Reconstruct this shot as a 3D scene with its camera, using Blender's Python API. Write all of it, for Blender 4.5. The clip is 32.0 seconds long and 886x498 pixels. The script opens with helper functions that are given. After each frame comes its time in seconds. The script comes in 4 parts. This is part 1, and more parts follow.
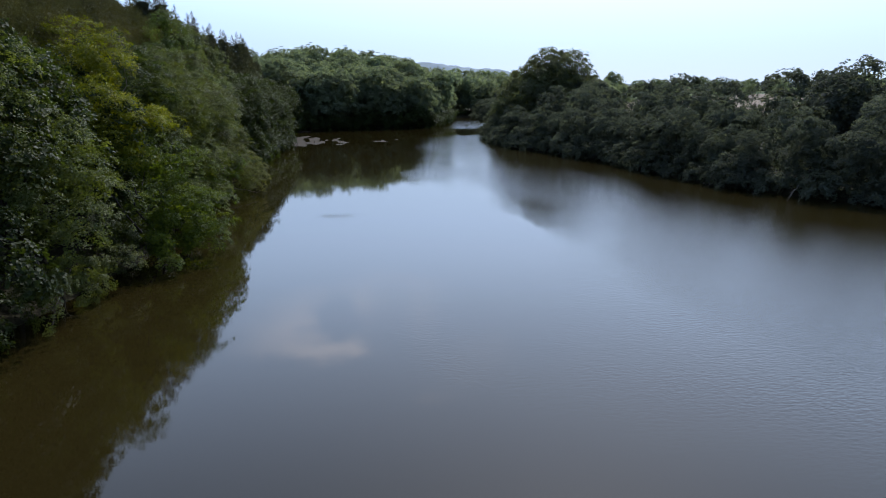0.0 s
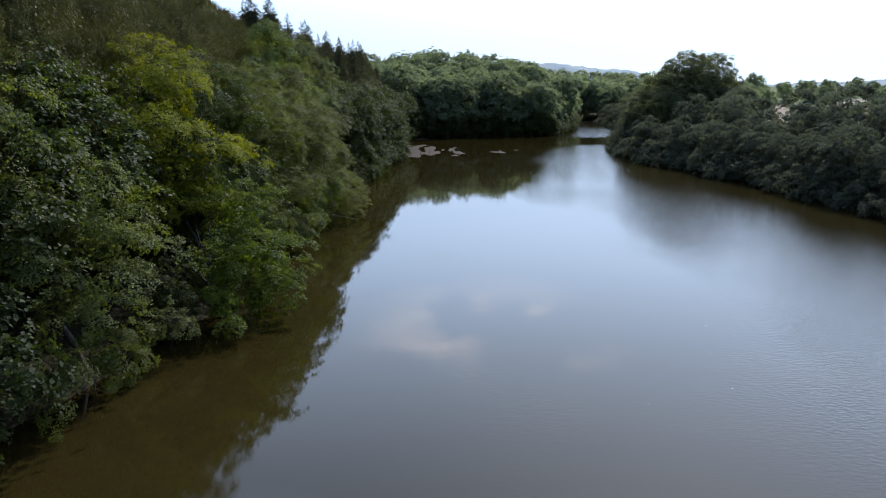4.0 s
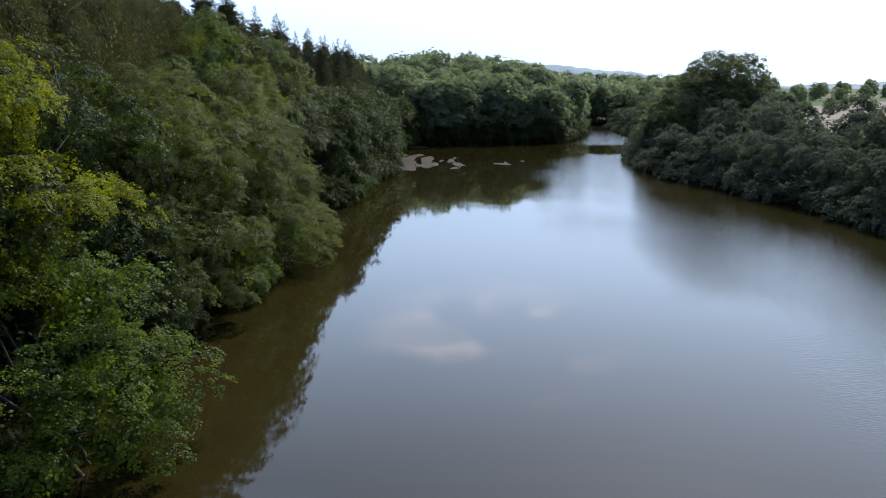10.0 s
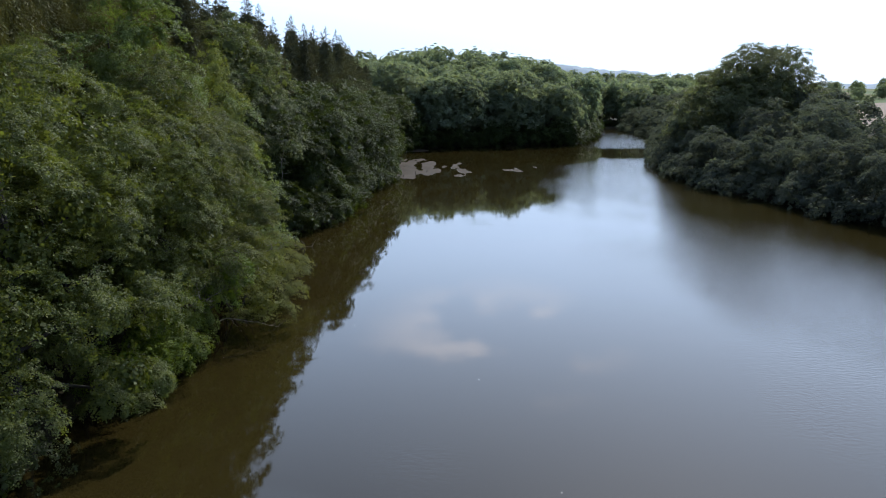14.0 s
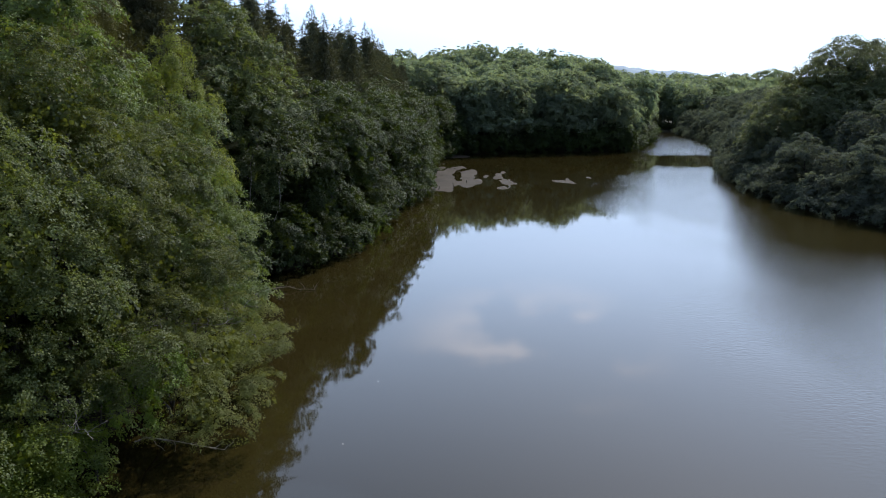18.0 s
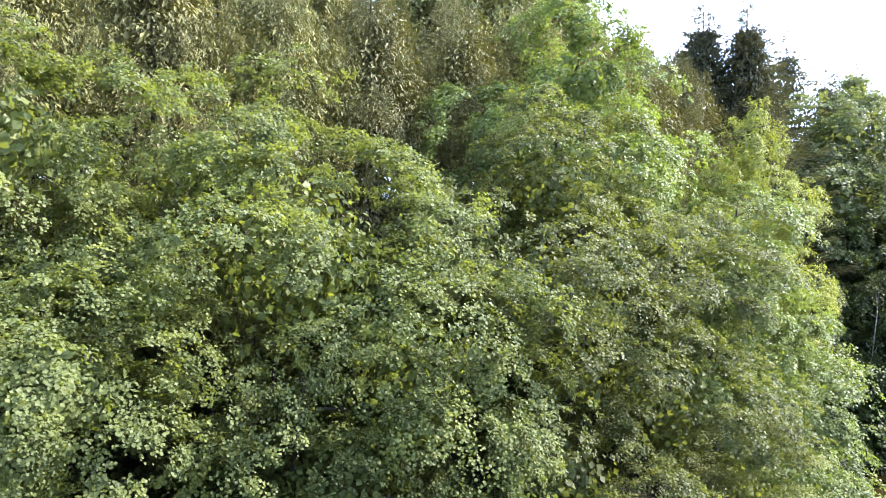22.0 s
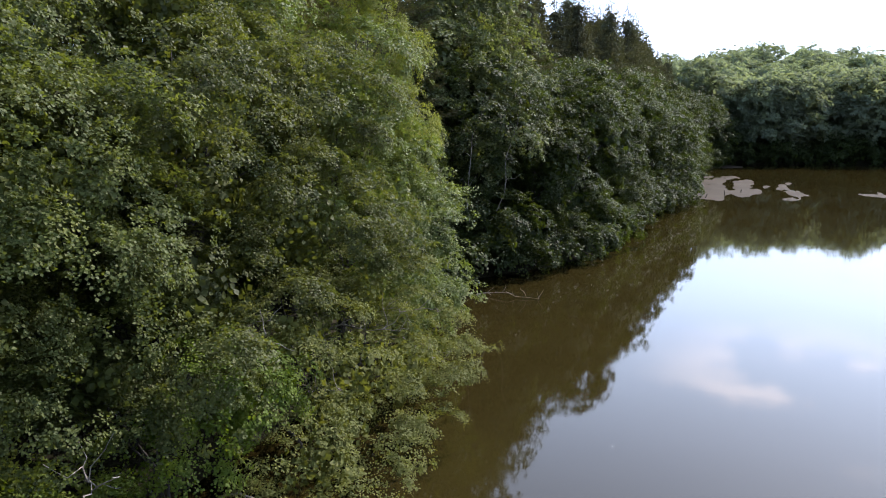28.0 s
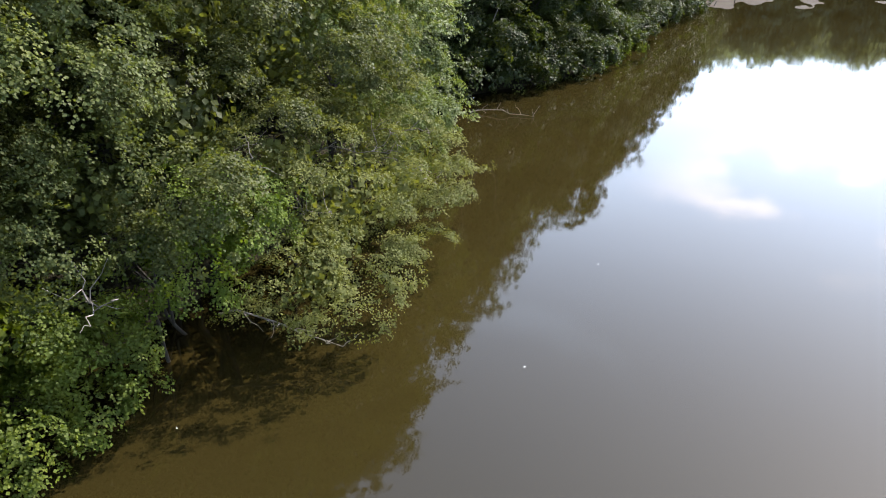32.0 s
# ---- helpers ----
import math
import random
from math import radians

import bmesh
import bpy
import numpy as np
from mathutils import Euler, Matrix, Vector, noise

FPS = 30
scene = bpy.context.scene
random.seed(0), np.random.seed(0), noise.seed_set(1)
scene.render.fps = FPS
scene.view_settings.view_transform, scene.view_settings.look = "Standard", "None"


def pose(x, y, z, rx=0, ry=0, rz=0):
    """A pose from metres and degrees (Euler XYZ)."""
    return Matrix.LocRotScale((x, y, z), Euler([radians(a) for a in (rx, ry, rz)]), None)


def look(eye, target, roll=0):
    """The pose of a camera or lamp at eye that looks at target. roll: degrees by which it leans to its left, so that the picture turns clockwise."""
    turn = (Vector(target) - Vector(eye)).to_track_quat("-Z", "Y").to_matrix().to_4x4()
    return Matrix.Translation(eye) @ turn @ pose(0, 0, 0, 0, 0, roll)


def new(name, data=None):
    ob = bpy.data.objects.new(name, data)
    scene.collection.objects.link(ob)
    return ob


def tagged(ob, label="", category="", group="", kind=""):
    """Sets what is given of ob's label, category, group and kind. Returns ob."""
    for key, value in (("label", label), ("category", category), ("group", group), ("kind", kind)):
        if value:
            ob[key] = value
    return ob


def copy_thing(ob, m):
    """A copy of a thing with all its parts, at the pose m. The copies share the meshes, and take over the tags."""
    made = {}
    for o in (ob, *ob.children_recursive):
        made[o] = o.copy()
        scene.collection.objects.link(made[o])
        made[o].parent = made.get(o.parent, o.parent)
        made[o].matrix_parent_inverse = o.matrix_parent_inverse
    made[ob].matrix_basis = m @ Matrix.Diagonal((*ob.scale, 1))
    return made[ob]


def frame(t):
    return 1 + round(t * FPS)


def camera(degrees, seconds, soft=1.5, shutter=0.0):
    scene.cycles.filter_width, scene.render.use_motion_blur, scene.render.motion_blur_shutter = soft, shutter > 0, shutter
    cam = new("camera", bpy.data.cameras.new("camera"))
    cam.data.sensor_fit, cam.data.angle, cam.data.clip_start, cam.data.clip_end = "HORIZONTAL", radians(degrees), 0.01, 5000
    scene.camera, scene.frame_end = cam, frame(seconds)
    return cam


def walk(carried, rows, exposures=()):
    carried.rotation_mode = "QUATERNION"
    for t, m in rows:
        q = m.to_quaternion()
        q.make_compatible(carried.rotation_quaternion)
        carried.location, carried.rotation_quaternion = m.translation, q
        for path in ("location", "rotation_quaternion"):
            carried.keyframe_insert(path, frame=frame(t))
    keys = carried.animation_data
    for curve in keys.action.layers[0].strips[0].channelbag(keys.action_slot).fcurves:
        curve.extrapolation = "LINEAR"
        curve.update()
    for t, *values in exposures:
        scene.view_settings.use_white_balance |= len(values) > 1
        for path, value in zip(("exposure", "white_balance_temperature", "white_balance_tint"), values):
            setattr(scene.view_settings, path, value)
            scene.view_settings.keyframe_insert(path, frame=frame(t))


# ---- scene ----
# Drone flight over a small wooded lake. x to the right, y up the lake, z up; the water is at z = 0.
CAM_ROWS = [
    (0, -2.71, -42.56, 9.40, -10.58, -12.53),
    (0.5, -2.63, -42.12, 9.60, -9.38, -12.53),
    (1, -2.45, -41.45, 9.81, -8.06, -12.52),
    (1.5, -2.21, -40.51, 10.01, -6.90, -12.51),
    (2, -2.02, -39.36, 10.17, -6.59, -12.53),
    (2.5, -1.91, -38.19, 10.32, -3.96, -12.52),
    (4.5, -1.02, -33.00, 10.85, -0.73, -12.48),
    (5, -0.94, -31.71, 10.91, -0.76, -12.44),
    (5.5, -0.87, -30.44, 11.00, -0.78, -12.42),
    (6, -0.78, -29.30, 11.04, -0.74, -12.38),
    (6.5, -0.69, -28.26, 11.07, -0.74, -12.38),
    (7, -0.63, -27.21, 11.08, -0.72, -12.33),
    (7.5, -0.62, -26.19, 11.11, -0.75, -12.30),
    (8, -0.58, -25.17, 11.14, -0.74, -12.28),
    (8.5, -0.53, -24.09, 11.19, -0.71, -12.29),
    (9, -0.44, -22.97, 11.20, -0.64, -12.30),
    (9.5, -0.37, -21.77, 11.24, -0.62, -12.31),
    (10, -0.25, -20.49, 11.29, -0.55, -12.36),
    (10.5, -0.21, -19.03, 11.30, -0.51, -12.37),
    (11, -0.22, -17.43, 11.24, -0.50, -12.34),
    (11.5, -0.22, -15.86, 11.22, -0.47, -12.34),
    (12, -0.21, -14.28, 11.18, -0.46, -12.34),
    (12.5, -0.20, -12.72, 11.20, -0.43, -12.37),
    (13, -0.13, -11.03, 11.14, -0.34, -12.38),
    (13.5, -0.16, -9.26, 11.05, -0.35, -12.34),
    (14, -0.16, -7.44, 10.99, -0.31, -12.35),
    (14.5, -0.18, -5.71, 10.92, -0.30, -12.33),
    (16.5, -0.00, -0.00, 11.00, 0.00, -12.35),
    (17, 0.03, 1.53, 11.03, 0.13, -12.31),
    (17.5, 0.01, 3.07, 11.01, 1.15, -12.28),
    (18, 0.08, 4.61, 11.01, 3.18, -12.28),
    (18.5, 0.04, 6.16, 10.92, 9.24, -12.26),
    (19, 0.08, 7.55, 10.61, 18.73, -12.26),
    (19.5, 0.06, 8.88, 10.27, 28.30, -12.23),
    (20, -0.10, 10.09, 9.95, 38.59, -12.18),
    (20.5, -0.33, 11.24, 9.55, 49.07, -12.14),
    (21, -0.59, 12.30, 9.40, 52.50, -12.26),
    (21.5, -1.01, 13.19, 9.41, 52.56, -7.74),
    (22, -1.22, 13.54, 9.43, 52.85, -0.80),
    (22.5, -1.31, 13.63, 9.36, 52.94, 0.44),
    (23, -1.35, 13.64, 9.29, 46.91, 0.45),
    (23.5, -1.44, 13.62, 9.19, 45.83, 0.50),
    (24, -1.45, 13.62, 9.10, 45.80, 0.59),
    (24.5, -1.46, 13.62, 8.75, 45.75, 0.67),
    (25, -1.47, 13.63, 8.32, 45.73, 0.67),
    (25.5, -1.39, 13.67, 8.22, 39.71, 0.59),
    (27.5, -1.33, 13.66, 8.18, 23.50, -3.84),
    (28, -1.26, 13.69, 8.16, 23.47, -10.78),
    (28.5, -1.24, 13.80, 8.15, 23.44, -17.81),
    (29, -1.24, 13.85, 8.22, 23.37, -20.81),
    (29.5, -1.19, 13.81, 8.19, 23.33, -25.48),
    (30, -1.20, 13.84, 8.18, 23.23, -32.30),
    (30.5, -1.21, 13.88, 8.23, 23.20, -34.56),
    (31, -1.21, 13.88, 8.24, 23.17, -34.59),
    (31.5, -1.22, 13.91, 8.28, 23.12, -32.65),
    (32, -1.22, 13.91, 8.28, 23.12, -25.79),
]
cam = camera(64.3604, 32.0, soft=1.0, shutter=0.0)
EXPO = [(0, -0.25, 5950, 12), (3, 0.1, 6100, 11), (18.5, 0.25, 6100, 12), (19.3, 0.9, 6200, 16), (20, 2.05, 6150, 19), (20.6, 2.55, 6100, 20), (21.2, 2.75, 6100, 20),
        (22, 2.7, 6100, 19), (23, 2.35, 6100, 18), (24, 1.95, 6100, 18), (25.5, 1.7, 6150, 18), (27.5, 0.7, 6300, 17), (28, 1.0, 6350, 17), (29, 1.5, 6450, 16), (30.5, 1.4, 6550, 14), (32, 1.5, 6600, 14)]
walk(cam, [(t, pose(x, y, z, 90 + p, 0, w)) for t, x, y, z, w, p in CAM_ROWS], EXPO)

# ---- world and sun ----
SUN_AZ, SUN_EL = radians(25), radians(42)
TO_SUN = Vector((math.sin(SUN_AZ) * math.cos(SUN_EL), math.cos(SUN_AZ) * math.cos(SUN_EL), math.sin(SUN_EL)))
sun = new("sun", bpy.data.lights.new("sun", "SUN"))
sun.data.energy, sun.data.angle, sun.data.color = 5.0, radians(0.53), (1.0, 0.95, 0.86)
sun.matrix_world = look(TO_SUN * 200, (0, 0, 0))


def make_world():
    w = bpy.data.worlds.new("sky")
    scene.world = w
    w.use_nodes = True
    nt = w.node_tree
    nt.nodes.clear()
    N, L = nt.nodes.new, nt.links.new
    sky = N("ShaderNodeTexSky")
    sky.sky_type = 'NISHITA'
    sky.sun_disc = False
    sky.sun_elevation, sky.sun_rotation = SUN_EL, SUN_AZ
    sky.dust_density, sky.air_density, sky.ozone_density = 0.6, 1.0, 2.0
    tc = N("ShaderNodeTexCoord")
    sep = N("ShaderNodeSeparateXYZ")
    L(tc.outputs["Generated"], sep.inputs[0])
    # flat cloud sheet: direction over height
    den = N("ShaderNodeMath"); den.operation = 'ADD'; den.inputs[1].default_value = 0.12
    L(sep.outputs["Z"], den.inputs[0])
    mx = N("ShaderNodeMath"); mx.operation = 'MAXIMUM'; mx.inputs[1].default_value = 0.02
    L(den.outputs[0], mx.inputs[0])
    dv = N("ShaderNodeVectorMath"); dv.operation = 'DIVIDE'
    cmb = N("ShaderNodeCombineXYZ")
    for k in range(3):
        L(mx.outputs[0], cmb.inputs[k])
    L(tc.outputs["Generated"], dv.inputs[0]); L(cmb.outputs[0], dv.inputs[1])
    nz = N("ShaderNodeTexNoise")
    nz.inputs["Scale"].default_value, nz.inputs["Detail"].default_value = 1.35, 7
    nz.inputs["Roughness"].default_value, nz.inputs["Distortion"].default_value = 0.52, 0.35
    L(dv.outputs[0], nz.inputs["Vector"])
    rp = N("ShaderNodeMapRange"); rp.interpolation_type = 'SMOOTHSTEP'
    rp.inputs["From Min"].default_value, rp.inputs["From Max"].default_value = 0.56, 0.78
    rp.inputs["To Max"].default_value = 0.45
    L(nz.outputs["Fac"], rp.inputs["Value"])
    # the one fair-weather cloud that stands over the head of the lake
    cn = N("ShaderNodeTexNoise")
    cn.inputs["Scale"].default_value, cn.inputs["Detail"].default_value = 8.0, 8
    cn.inputs["Roughness"].default_value = 0.55
    cmap = N("ShaderNodeMapping"); cmap.inputs["Rotation"].default_value = (0, 0.35, 0); cmap.inputs["Scale"].default_value = (0.8, 1.0, 2.4); cmap.inputs["Location"].default_value = (-0.058, 0, 0)
    L(tc.outputs["Generated"], cmap.inputs["Vector"]); L(cmap.outputs[0], cn.inputs["Vector"])
    cd = N("ShaderNodeVectorMath"); cd.operation = 'DISTANCE'
    sc = N("ShaderNodeVectorMath"); sc.operation = 'MULTIPLY'; sc.inputs[1].default_value = (1.0, 1.0, 2.1)
    L(tc.outputs["Generated"], sc.inputs[0])
    L(sc.outputs[0], cd.inputs[0]); cd.inputs[1].default_value = (0.075, 0.935, 0.345 * 2.1)
    fall = N("ShaderNodeMapRange"); fall.interpolation_type = 'SMOOTHSTEP'
    fall.inputs["From Min"].default_value, fall.inputs["From Max"].default_value = 0.22, 0.05
    L(cd.outputs["Value"], fall.inputs["Value"])
    cr = N("ShaderNodeMapRange"); cr.interpolation_type = 'SMOOTHSTEP'
    cr.inputs["From Min"].default_value, cr.inputs["From Max"].default_value = 0.46, 0.60
    cr.inputs["To Max"].default_value = 0.7
    L(cn.outputs["Fac"], cr.inputs["Value"])
    cm = N("ShaderNodeMath"); cm.operation = 'MULTIPLY'
    L(fall.outputs[0], cm.inputs[0]); L(cr.outputs[0], cm.inputs[1])
    # summer haze, thickest at the horizon
    hz = N("ShaderNodeMapRange"); hz.interpolation_type = 'SMOOTHSTEP'
    hz.inputs["From Min"].default_value, hz.inputs["From Max"].default_value = 0.62, 0.26
    hz.inputs["To Min"].default_value, hz.inputs["To Max"].default_value = 0.10, 0.75
    L(sep.outputs["Z"], hz.inputs["Value"])
    # the haze is bright on the sun's side and thin away from it
    dot = N("ShaderNodeVectorMath"); dot.operation = 'DOT_PRODUCT'
    dot.inputs[1].default_value = tuple(TO_SUN)
    L(tc.outputs["Generated"], dot.inputs[0])
    lee = N("ShaderNodeMapRange"); lee.interpolation_type = 'SMOOTHSTEP'
    lee.inputs["From Min"].default_value, lee.inputs["From Max"].default_value = -0.1, 0.62
    lee.inputs["To Min"].default_value, lee.inputs["To Max"].default_value = 0.38, 1.0
    L(dot.outputs["Value"], lee.inputs["Value"])
    hs = N("ShaderNodeMath"); hs.operation = 'MULTIPLY'
    L(hz.outputs[0], hs.inputs[0]); L(lee.outputs[0], hs.inputs[1])
    tot = N("ShaderNodeMath"); tot.operation = 'MAXIMUM'
    L(rp.outputs[0], tot.inputs[0]); L(hs.outputs[0], tot.inputs[1])
    mix = N("ShaderNodeMix"); mix.data_type = 'RGBA'
    L(tot.outputs[0], mix.inputs["Factor"]); L(sky.outputs[0], mix.inputs["A"])
    mix.inputs["B"].default_value = (7.2, 9.8, 13.5, 1)
    bg = N("ShaderNodeBackground")
    out = N("ShaderNodeOutputWorld")
    # forward-scattered glow on the sun's side of the haze
    dmax = N("ShaderNodeMath"); dmax.operation = 'MAXIMUM'; dmax.inputs[1].default_value = 0.0
    L(dot.outputs["Value"], dmax.inputs[0])
    dpow = N("ShaderNodeMath"); dpow.operation = 'POWER'; dpow.inputs[1].default_value = 3.0
    L(dmax.outputs[0], dpow.inputs[0])
    glow = N("ShaderNodeMix"); glow.data_type = 'RGBA'; glow.blend_type = 'ADD'
    L(dpow.outputs[0], glow.inputs["Factor"]); L(mix.outputs["Result"], glow.inputs["A"])
    glow.inputs["B"].default_value = (6.4, 6.7, 7.4, 1)
    puff = N("ShaderNodeMix"); puff.data_type = 'RGBA'
    L(cm.outputs[0], puff.inputs["Factor"]); L(glow.outputs["Result"], puff.inputs["A"])
    puff.inputs["B"].default_value = (20.0, 19.6, 20.6, 1)
    dull = N("ShaderNodeMapRange"); dull.interpolation_type = 'SMOOTHSTEP'
    dull.inputs["From Min"].default_value, dull.inputs["From Max"].default_value = 0.03, 0.26
    dull.inputs["To Min"].default_value, dull.inputs["To Max"].default_value = 0.085, 0.15
    L(sep.outputs["Z"], dull.inputs["Value"]); L(dull.outputs[0], bg.inputs["Strength"])
    L(puff.outputs["Result"], bg.inputs["Color"]); L(bg.outputs[0], out.inputs[0])


make_world()


# ---- materials ----
class Nodes:
    """A short way to write a node tree."""

    def __init__(self, name):
        self.mat = bpy.data.materials.new(name)
        self.mat.use_nodes = True
        self.nt = self.mat.node_tree
        self.nt.nodes.clear()
        self.out = self.add("ShaderNodeOutputMaterial")

    def add(self, kind, **values):
        n = self.nt.nodes.new(kind)
        for k, v in values.items():
            n.inputs[k.replace("_", " ")].default_value = v
        return n

    def link(self, a, b):
        self.nt.links.new(a, b)

    def noise(self, scale, detail=4, rough=0.55, vector=None, stretch=None):
        n = self.add("ShaderNodeTexNoise", Scale=scale, Detail=detail, Roughness=rough)
        if vector is None:
            vector = self.add("ShaderNodeTexCoord").outputs["Object"]
        if stretch:
            mp = self.add("ShaderNodeMapping")
            mp.inputs["Scale"].default_value = stretch
            self.link(vector, mp.inputs["Vector"])
            vector = mp.outputs[0]
        self.link(vector, n.inputs["Vector"])
        return n.outputs["Fac"]

    def ramp(self, fac, stops):
        r = self.add("ShaderNodeValToRGB")
        e = r.color_ramp.elements
        while len(e) < len(stops):
            e.new(0.5)
        for k, (p, c) in enumerate(stops):
            e[k].position, e[k].color = p, (*c, 1)
        self.link(fac, r.inputs[0])
        return r.outputs[0]

    def maprange(self, v, a, b, c, d):
        m = self.add("ShaderNodeMapRange")
        for k, x in zip(("From Min", "From Max", "To Min", "To Max"), (a, b, c, d)):
            m.inputs[k].default_value = x
        self.link(v, m.inputs["Value"])
        return m.outputs[0]

    def mixcol(self, fac, a, b, how='MIX'):
        m = self.add("ShaderNodeMix")
        m.data_type, m.blend_type = 'RGBA', how
        for key, v in (("Factor", fac), ("A", a), ("B", b)):
            s = [i for i in m.inputs if i.name == key and (i.type == ('VALUE' if key == "Factor" else 'RGBA'))][0]
            if isinstance(v, (int, float)):
                s.default_value = v
            elif isinstance(v, tuple):
                s.default_value = (*v, 1)
            else:
                self.link(v, s)
        return [o for o in m.outputs if o.type == 'RGBA'][0]

    def bump(self, height, strength, distance):
        b = self.add("ShaderNodeBump", Strength=strength, Distance=distance)
        self.link(height, b.inputs["Height"])
        return b.outputs[0]


def leaf_material(name, dark, mid, light, through_col, trans=0.42, rough=0.62, patch=0.35, gloss=0.1):
    m = Nodes(name)
    geo = m.add("ShaderNodeNewGeometry")
    info = m.add("ShaderNodeObjectInfo")
    low = [0.35 * a + 0.65 * b for a, b in zip(dark, mid)]
    top = [0.65 * a + 0.35 * b for a, b in zip(mid, light)]
    col = m.ramp(geo.outputs["Random Per Island"], [(0.0, low), (0.6, mid), (1.0, top)])
    big = m.noise(patch, 3)
    col = m.mixcol(m.maprange(big, 0.3, 0.7, 0.0, 0.5), col, light)
    clump = m.noise(patch * 4.2, 2)
    col = m.mixcol(m.maprange(clump, 0.54, 0.72, 0.0, 0.6), col, tuple(a * b for a, b in zip(light, (1.12, 1.05, 0.7))))
    col = m.mixcol(m.maprange(clump, 0.46, 0.3, 0.0, 0.6), col, tuple(dark))
    tint = m.maprange(info.outputs["Random"], 0, 1, 0.86, 1.14)
    hsv = m.add("ShaderNodeHueSaturation", Saturation=1.0)
    m.link(m.maprange(info.outputs["Random"], 0, 1, 0.494, 0.507), hsv.inputs["Hue"])
    m.link(tint, hsv.inputs["Value"])
    m.link(col, hsv.inputs["Color"])
    p = m.add("ShaderNodeBsdfPrincipled", Roughness=rough)
    p.inputs["Specular IOR Level"].default_value = gloss
    m.link(hsv.outputs[0], p.inputs["Base Color"])
    t = m.add("ShaderNodeBsdfTranslucent")
    tc = m.mixcol(1.0, hsv.outputs[0], through_col, 'MULTIPLY')
    m.link(tc, t.inputs["Color"])
    mx = m.add("ShaderNodeMixShader")
    mx.inputs[0].default_value = trans
    m.link(p.outputs[0], mx.inputs[1]); m.link(t.outputs[0], mx.inputs[2])
    m.link(mx.outputs[0], m.out.inputs[0])
    return m.mat


def bark_material(name, a, b, scale=6.0):
    m = Nodes(name)
    n = m.noise(scale, 6, 0.6, stretch=(1, 1, 0.25))
    c = m.ramp(n, [(0.3, a), (0.7, b)])
    p = m.add("ShaderNodeBsdfPrincipled", Roughness=0.9)
    m.link(c, p.inputs["Base Color"])
    m.link(m.bump(n, 0.7, 0.03), p.inputs["Normal"])
    m.link(p.outputs[0], m.out.inputs[0])
    return m.mat


def ground_material(name, stops, scale=0.6, fine=9.0, bump=0.05, rough=0.95, gloss=0.5):
    m = Nodes(name)
    a, b = m.noise(scale, 5), m.noise(fine, 6, 0.65)
    mxv = m.add("ShaderNodeMath"); mxv.operation = 'ADD'
    m.link(m.maprange(a, 0, 1, 0, 0.6), mxv.inputs[0]); m.link(m.maprange(b, 0, 1, 0, 0.4), mxv.inputs[1])
    c = m.ramp(mxv.outputs[0], stops)
    p = m.add("ShaderNodeBsdfPrincipled", Roughness=rough)
    p.inputs["Specular IOR Level"].default_value = gloss
    m.link(c, p.inputs["Base Color"])
    m.link(m.bump(b, 0.8, bump), p.inputs["Normal"])
    m.link(p.outputs[0], m.out.inputs[0])
    return m.mat


def water_material():
    m = Nodes("murky_lake_water")
    pos = m.add("ShaderNodeTexCoord").outputs["Object"]
    p = m.add("ShaderNodeBsdfPrincipled", Roughness=0.03, IOR=1.35)
    silt = m.noise(0.05, 4, 0.5, pos)
    m.link(m.ramp(silt, [(0.3, (0.0140, 0.0104, 0.0030)), (0.7, (0.0195, 0.0148, 0.0042))]), p.inputs["Base Color"])
    # gentle ripples, stronger where the breeze touches the water: off the field bank and at the lake head
    fine = m.noise(5.2, 4, 0.55, pos, stretch=(0.75, 1.25, 1))
    swell = m.noise(0.5, 2, 0.5, pos, stretch=(0.6, 1.2, 1))
    xyz = m.add("ShaderNodeSeparateXYZ")
    m.link(pos, xyz.inputs[0])
    lee = m.add("ShaderNodeMath"); lee.operation = 'MULTIPLY'
    m.link(m.maprange(xyz.outputs["X"], 5, 22, 0, 0.46), lee.inputs[0]); m.link(m.maprange(xyz.outputs["Y"], 118, 104, 0, 1), lee.inputs[1])
    head = m.maprange(xyz.outputs["Y"], 138, 148, 0, 1.0)
    gust = m.add("ShaderNodeMath"); gust.operation = 'ADD'
    m.link(m.noise(0.045, 3, 0.5, pos, stretch=(1.0, 0.6, 1)), gust.inputs[0]); m.link(lee.outputs[0], gust.inputs[1])
    breeze = m.maprange(gust.outputs[0], 0.60, 0.86, 0.01, 0.42)
    # one cat's paw on the open water
    paw = m.add("ShaderNodeVectorMath"); paw.operation = 'DISTANCE'
    paw.inputs[1].default_value = (-0.8, 12.1, 0)
    m.link(pos, paw.inputs[0])
    puff = m.add("ShaderNodeMath"); puff.operation = 'MAXIMUM'
    m.link(breeze, puff.inputs[0]); m.link(m.maprange(paw.outputs["Value"], 2.4, 0.5, 0.0, 0.2), puff.inputs[1])
    gale = m.add("ShaderNodeMath"); gale.operation = 'MAXIMUM'
    m.link(puff.outputs[0], gale.inputs[0]); m.link(head, gale.inputs[1])
    breeze = gale.outputs[0]
    b1 = m.add("ShaderNodeBump", Distance=0.05)
    m.link(breeze, b1.inputs["Strength"]); m.link(fine, b1.inputs["Height"])
    b2 = m.add("ShaderNodeBump", Strength=0.06, Distance=0.03)
    m.link(swell, b2.inputs["Height"]); m.link(b1.outputs[0], b2.inputs["Normal"])
    m.link(b2.outputs[0], p.inputs["Normal"])
    m.link(p.outputs[0], m.out.inputs[0])
    return m.mat


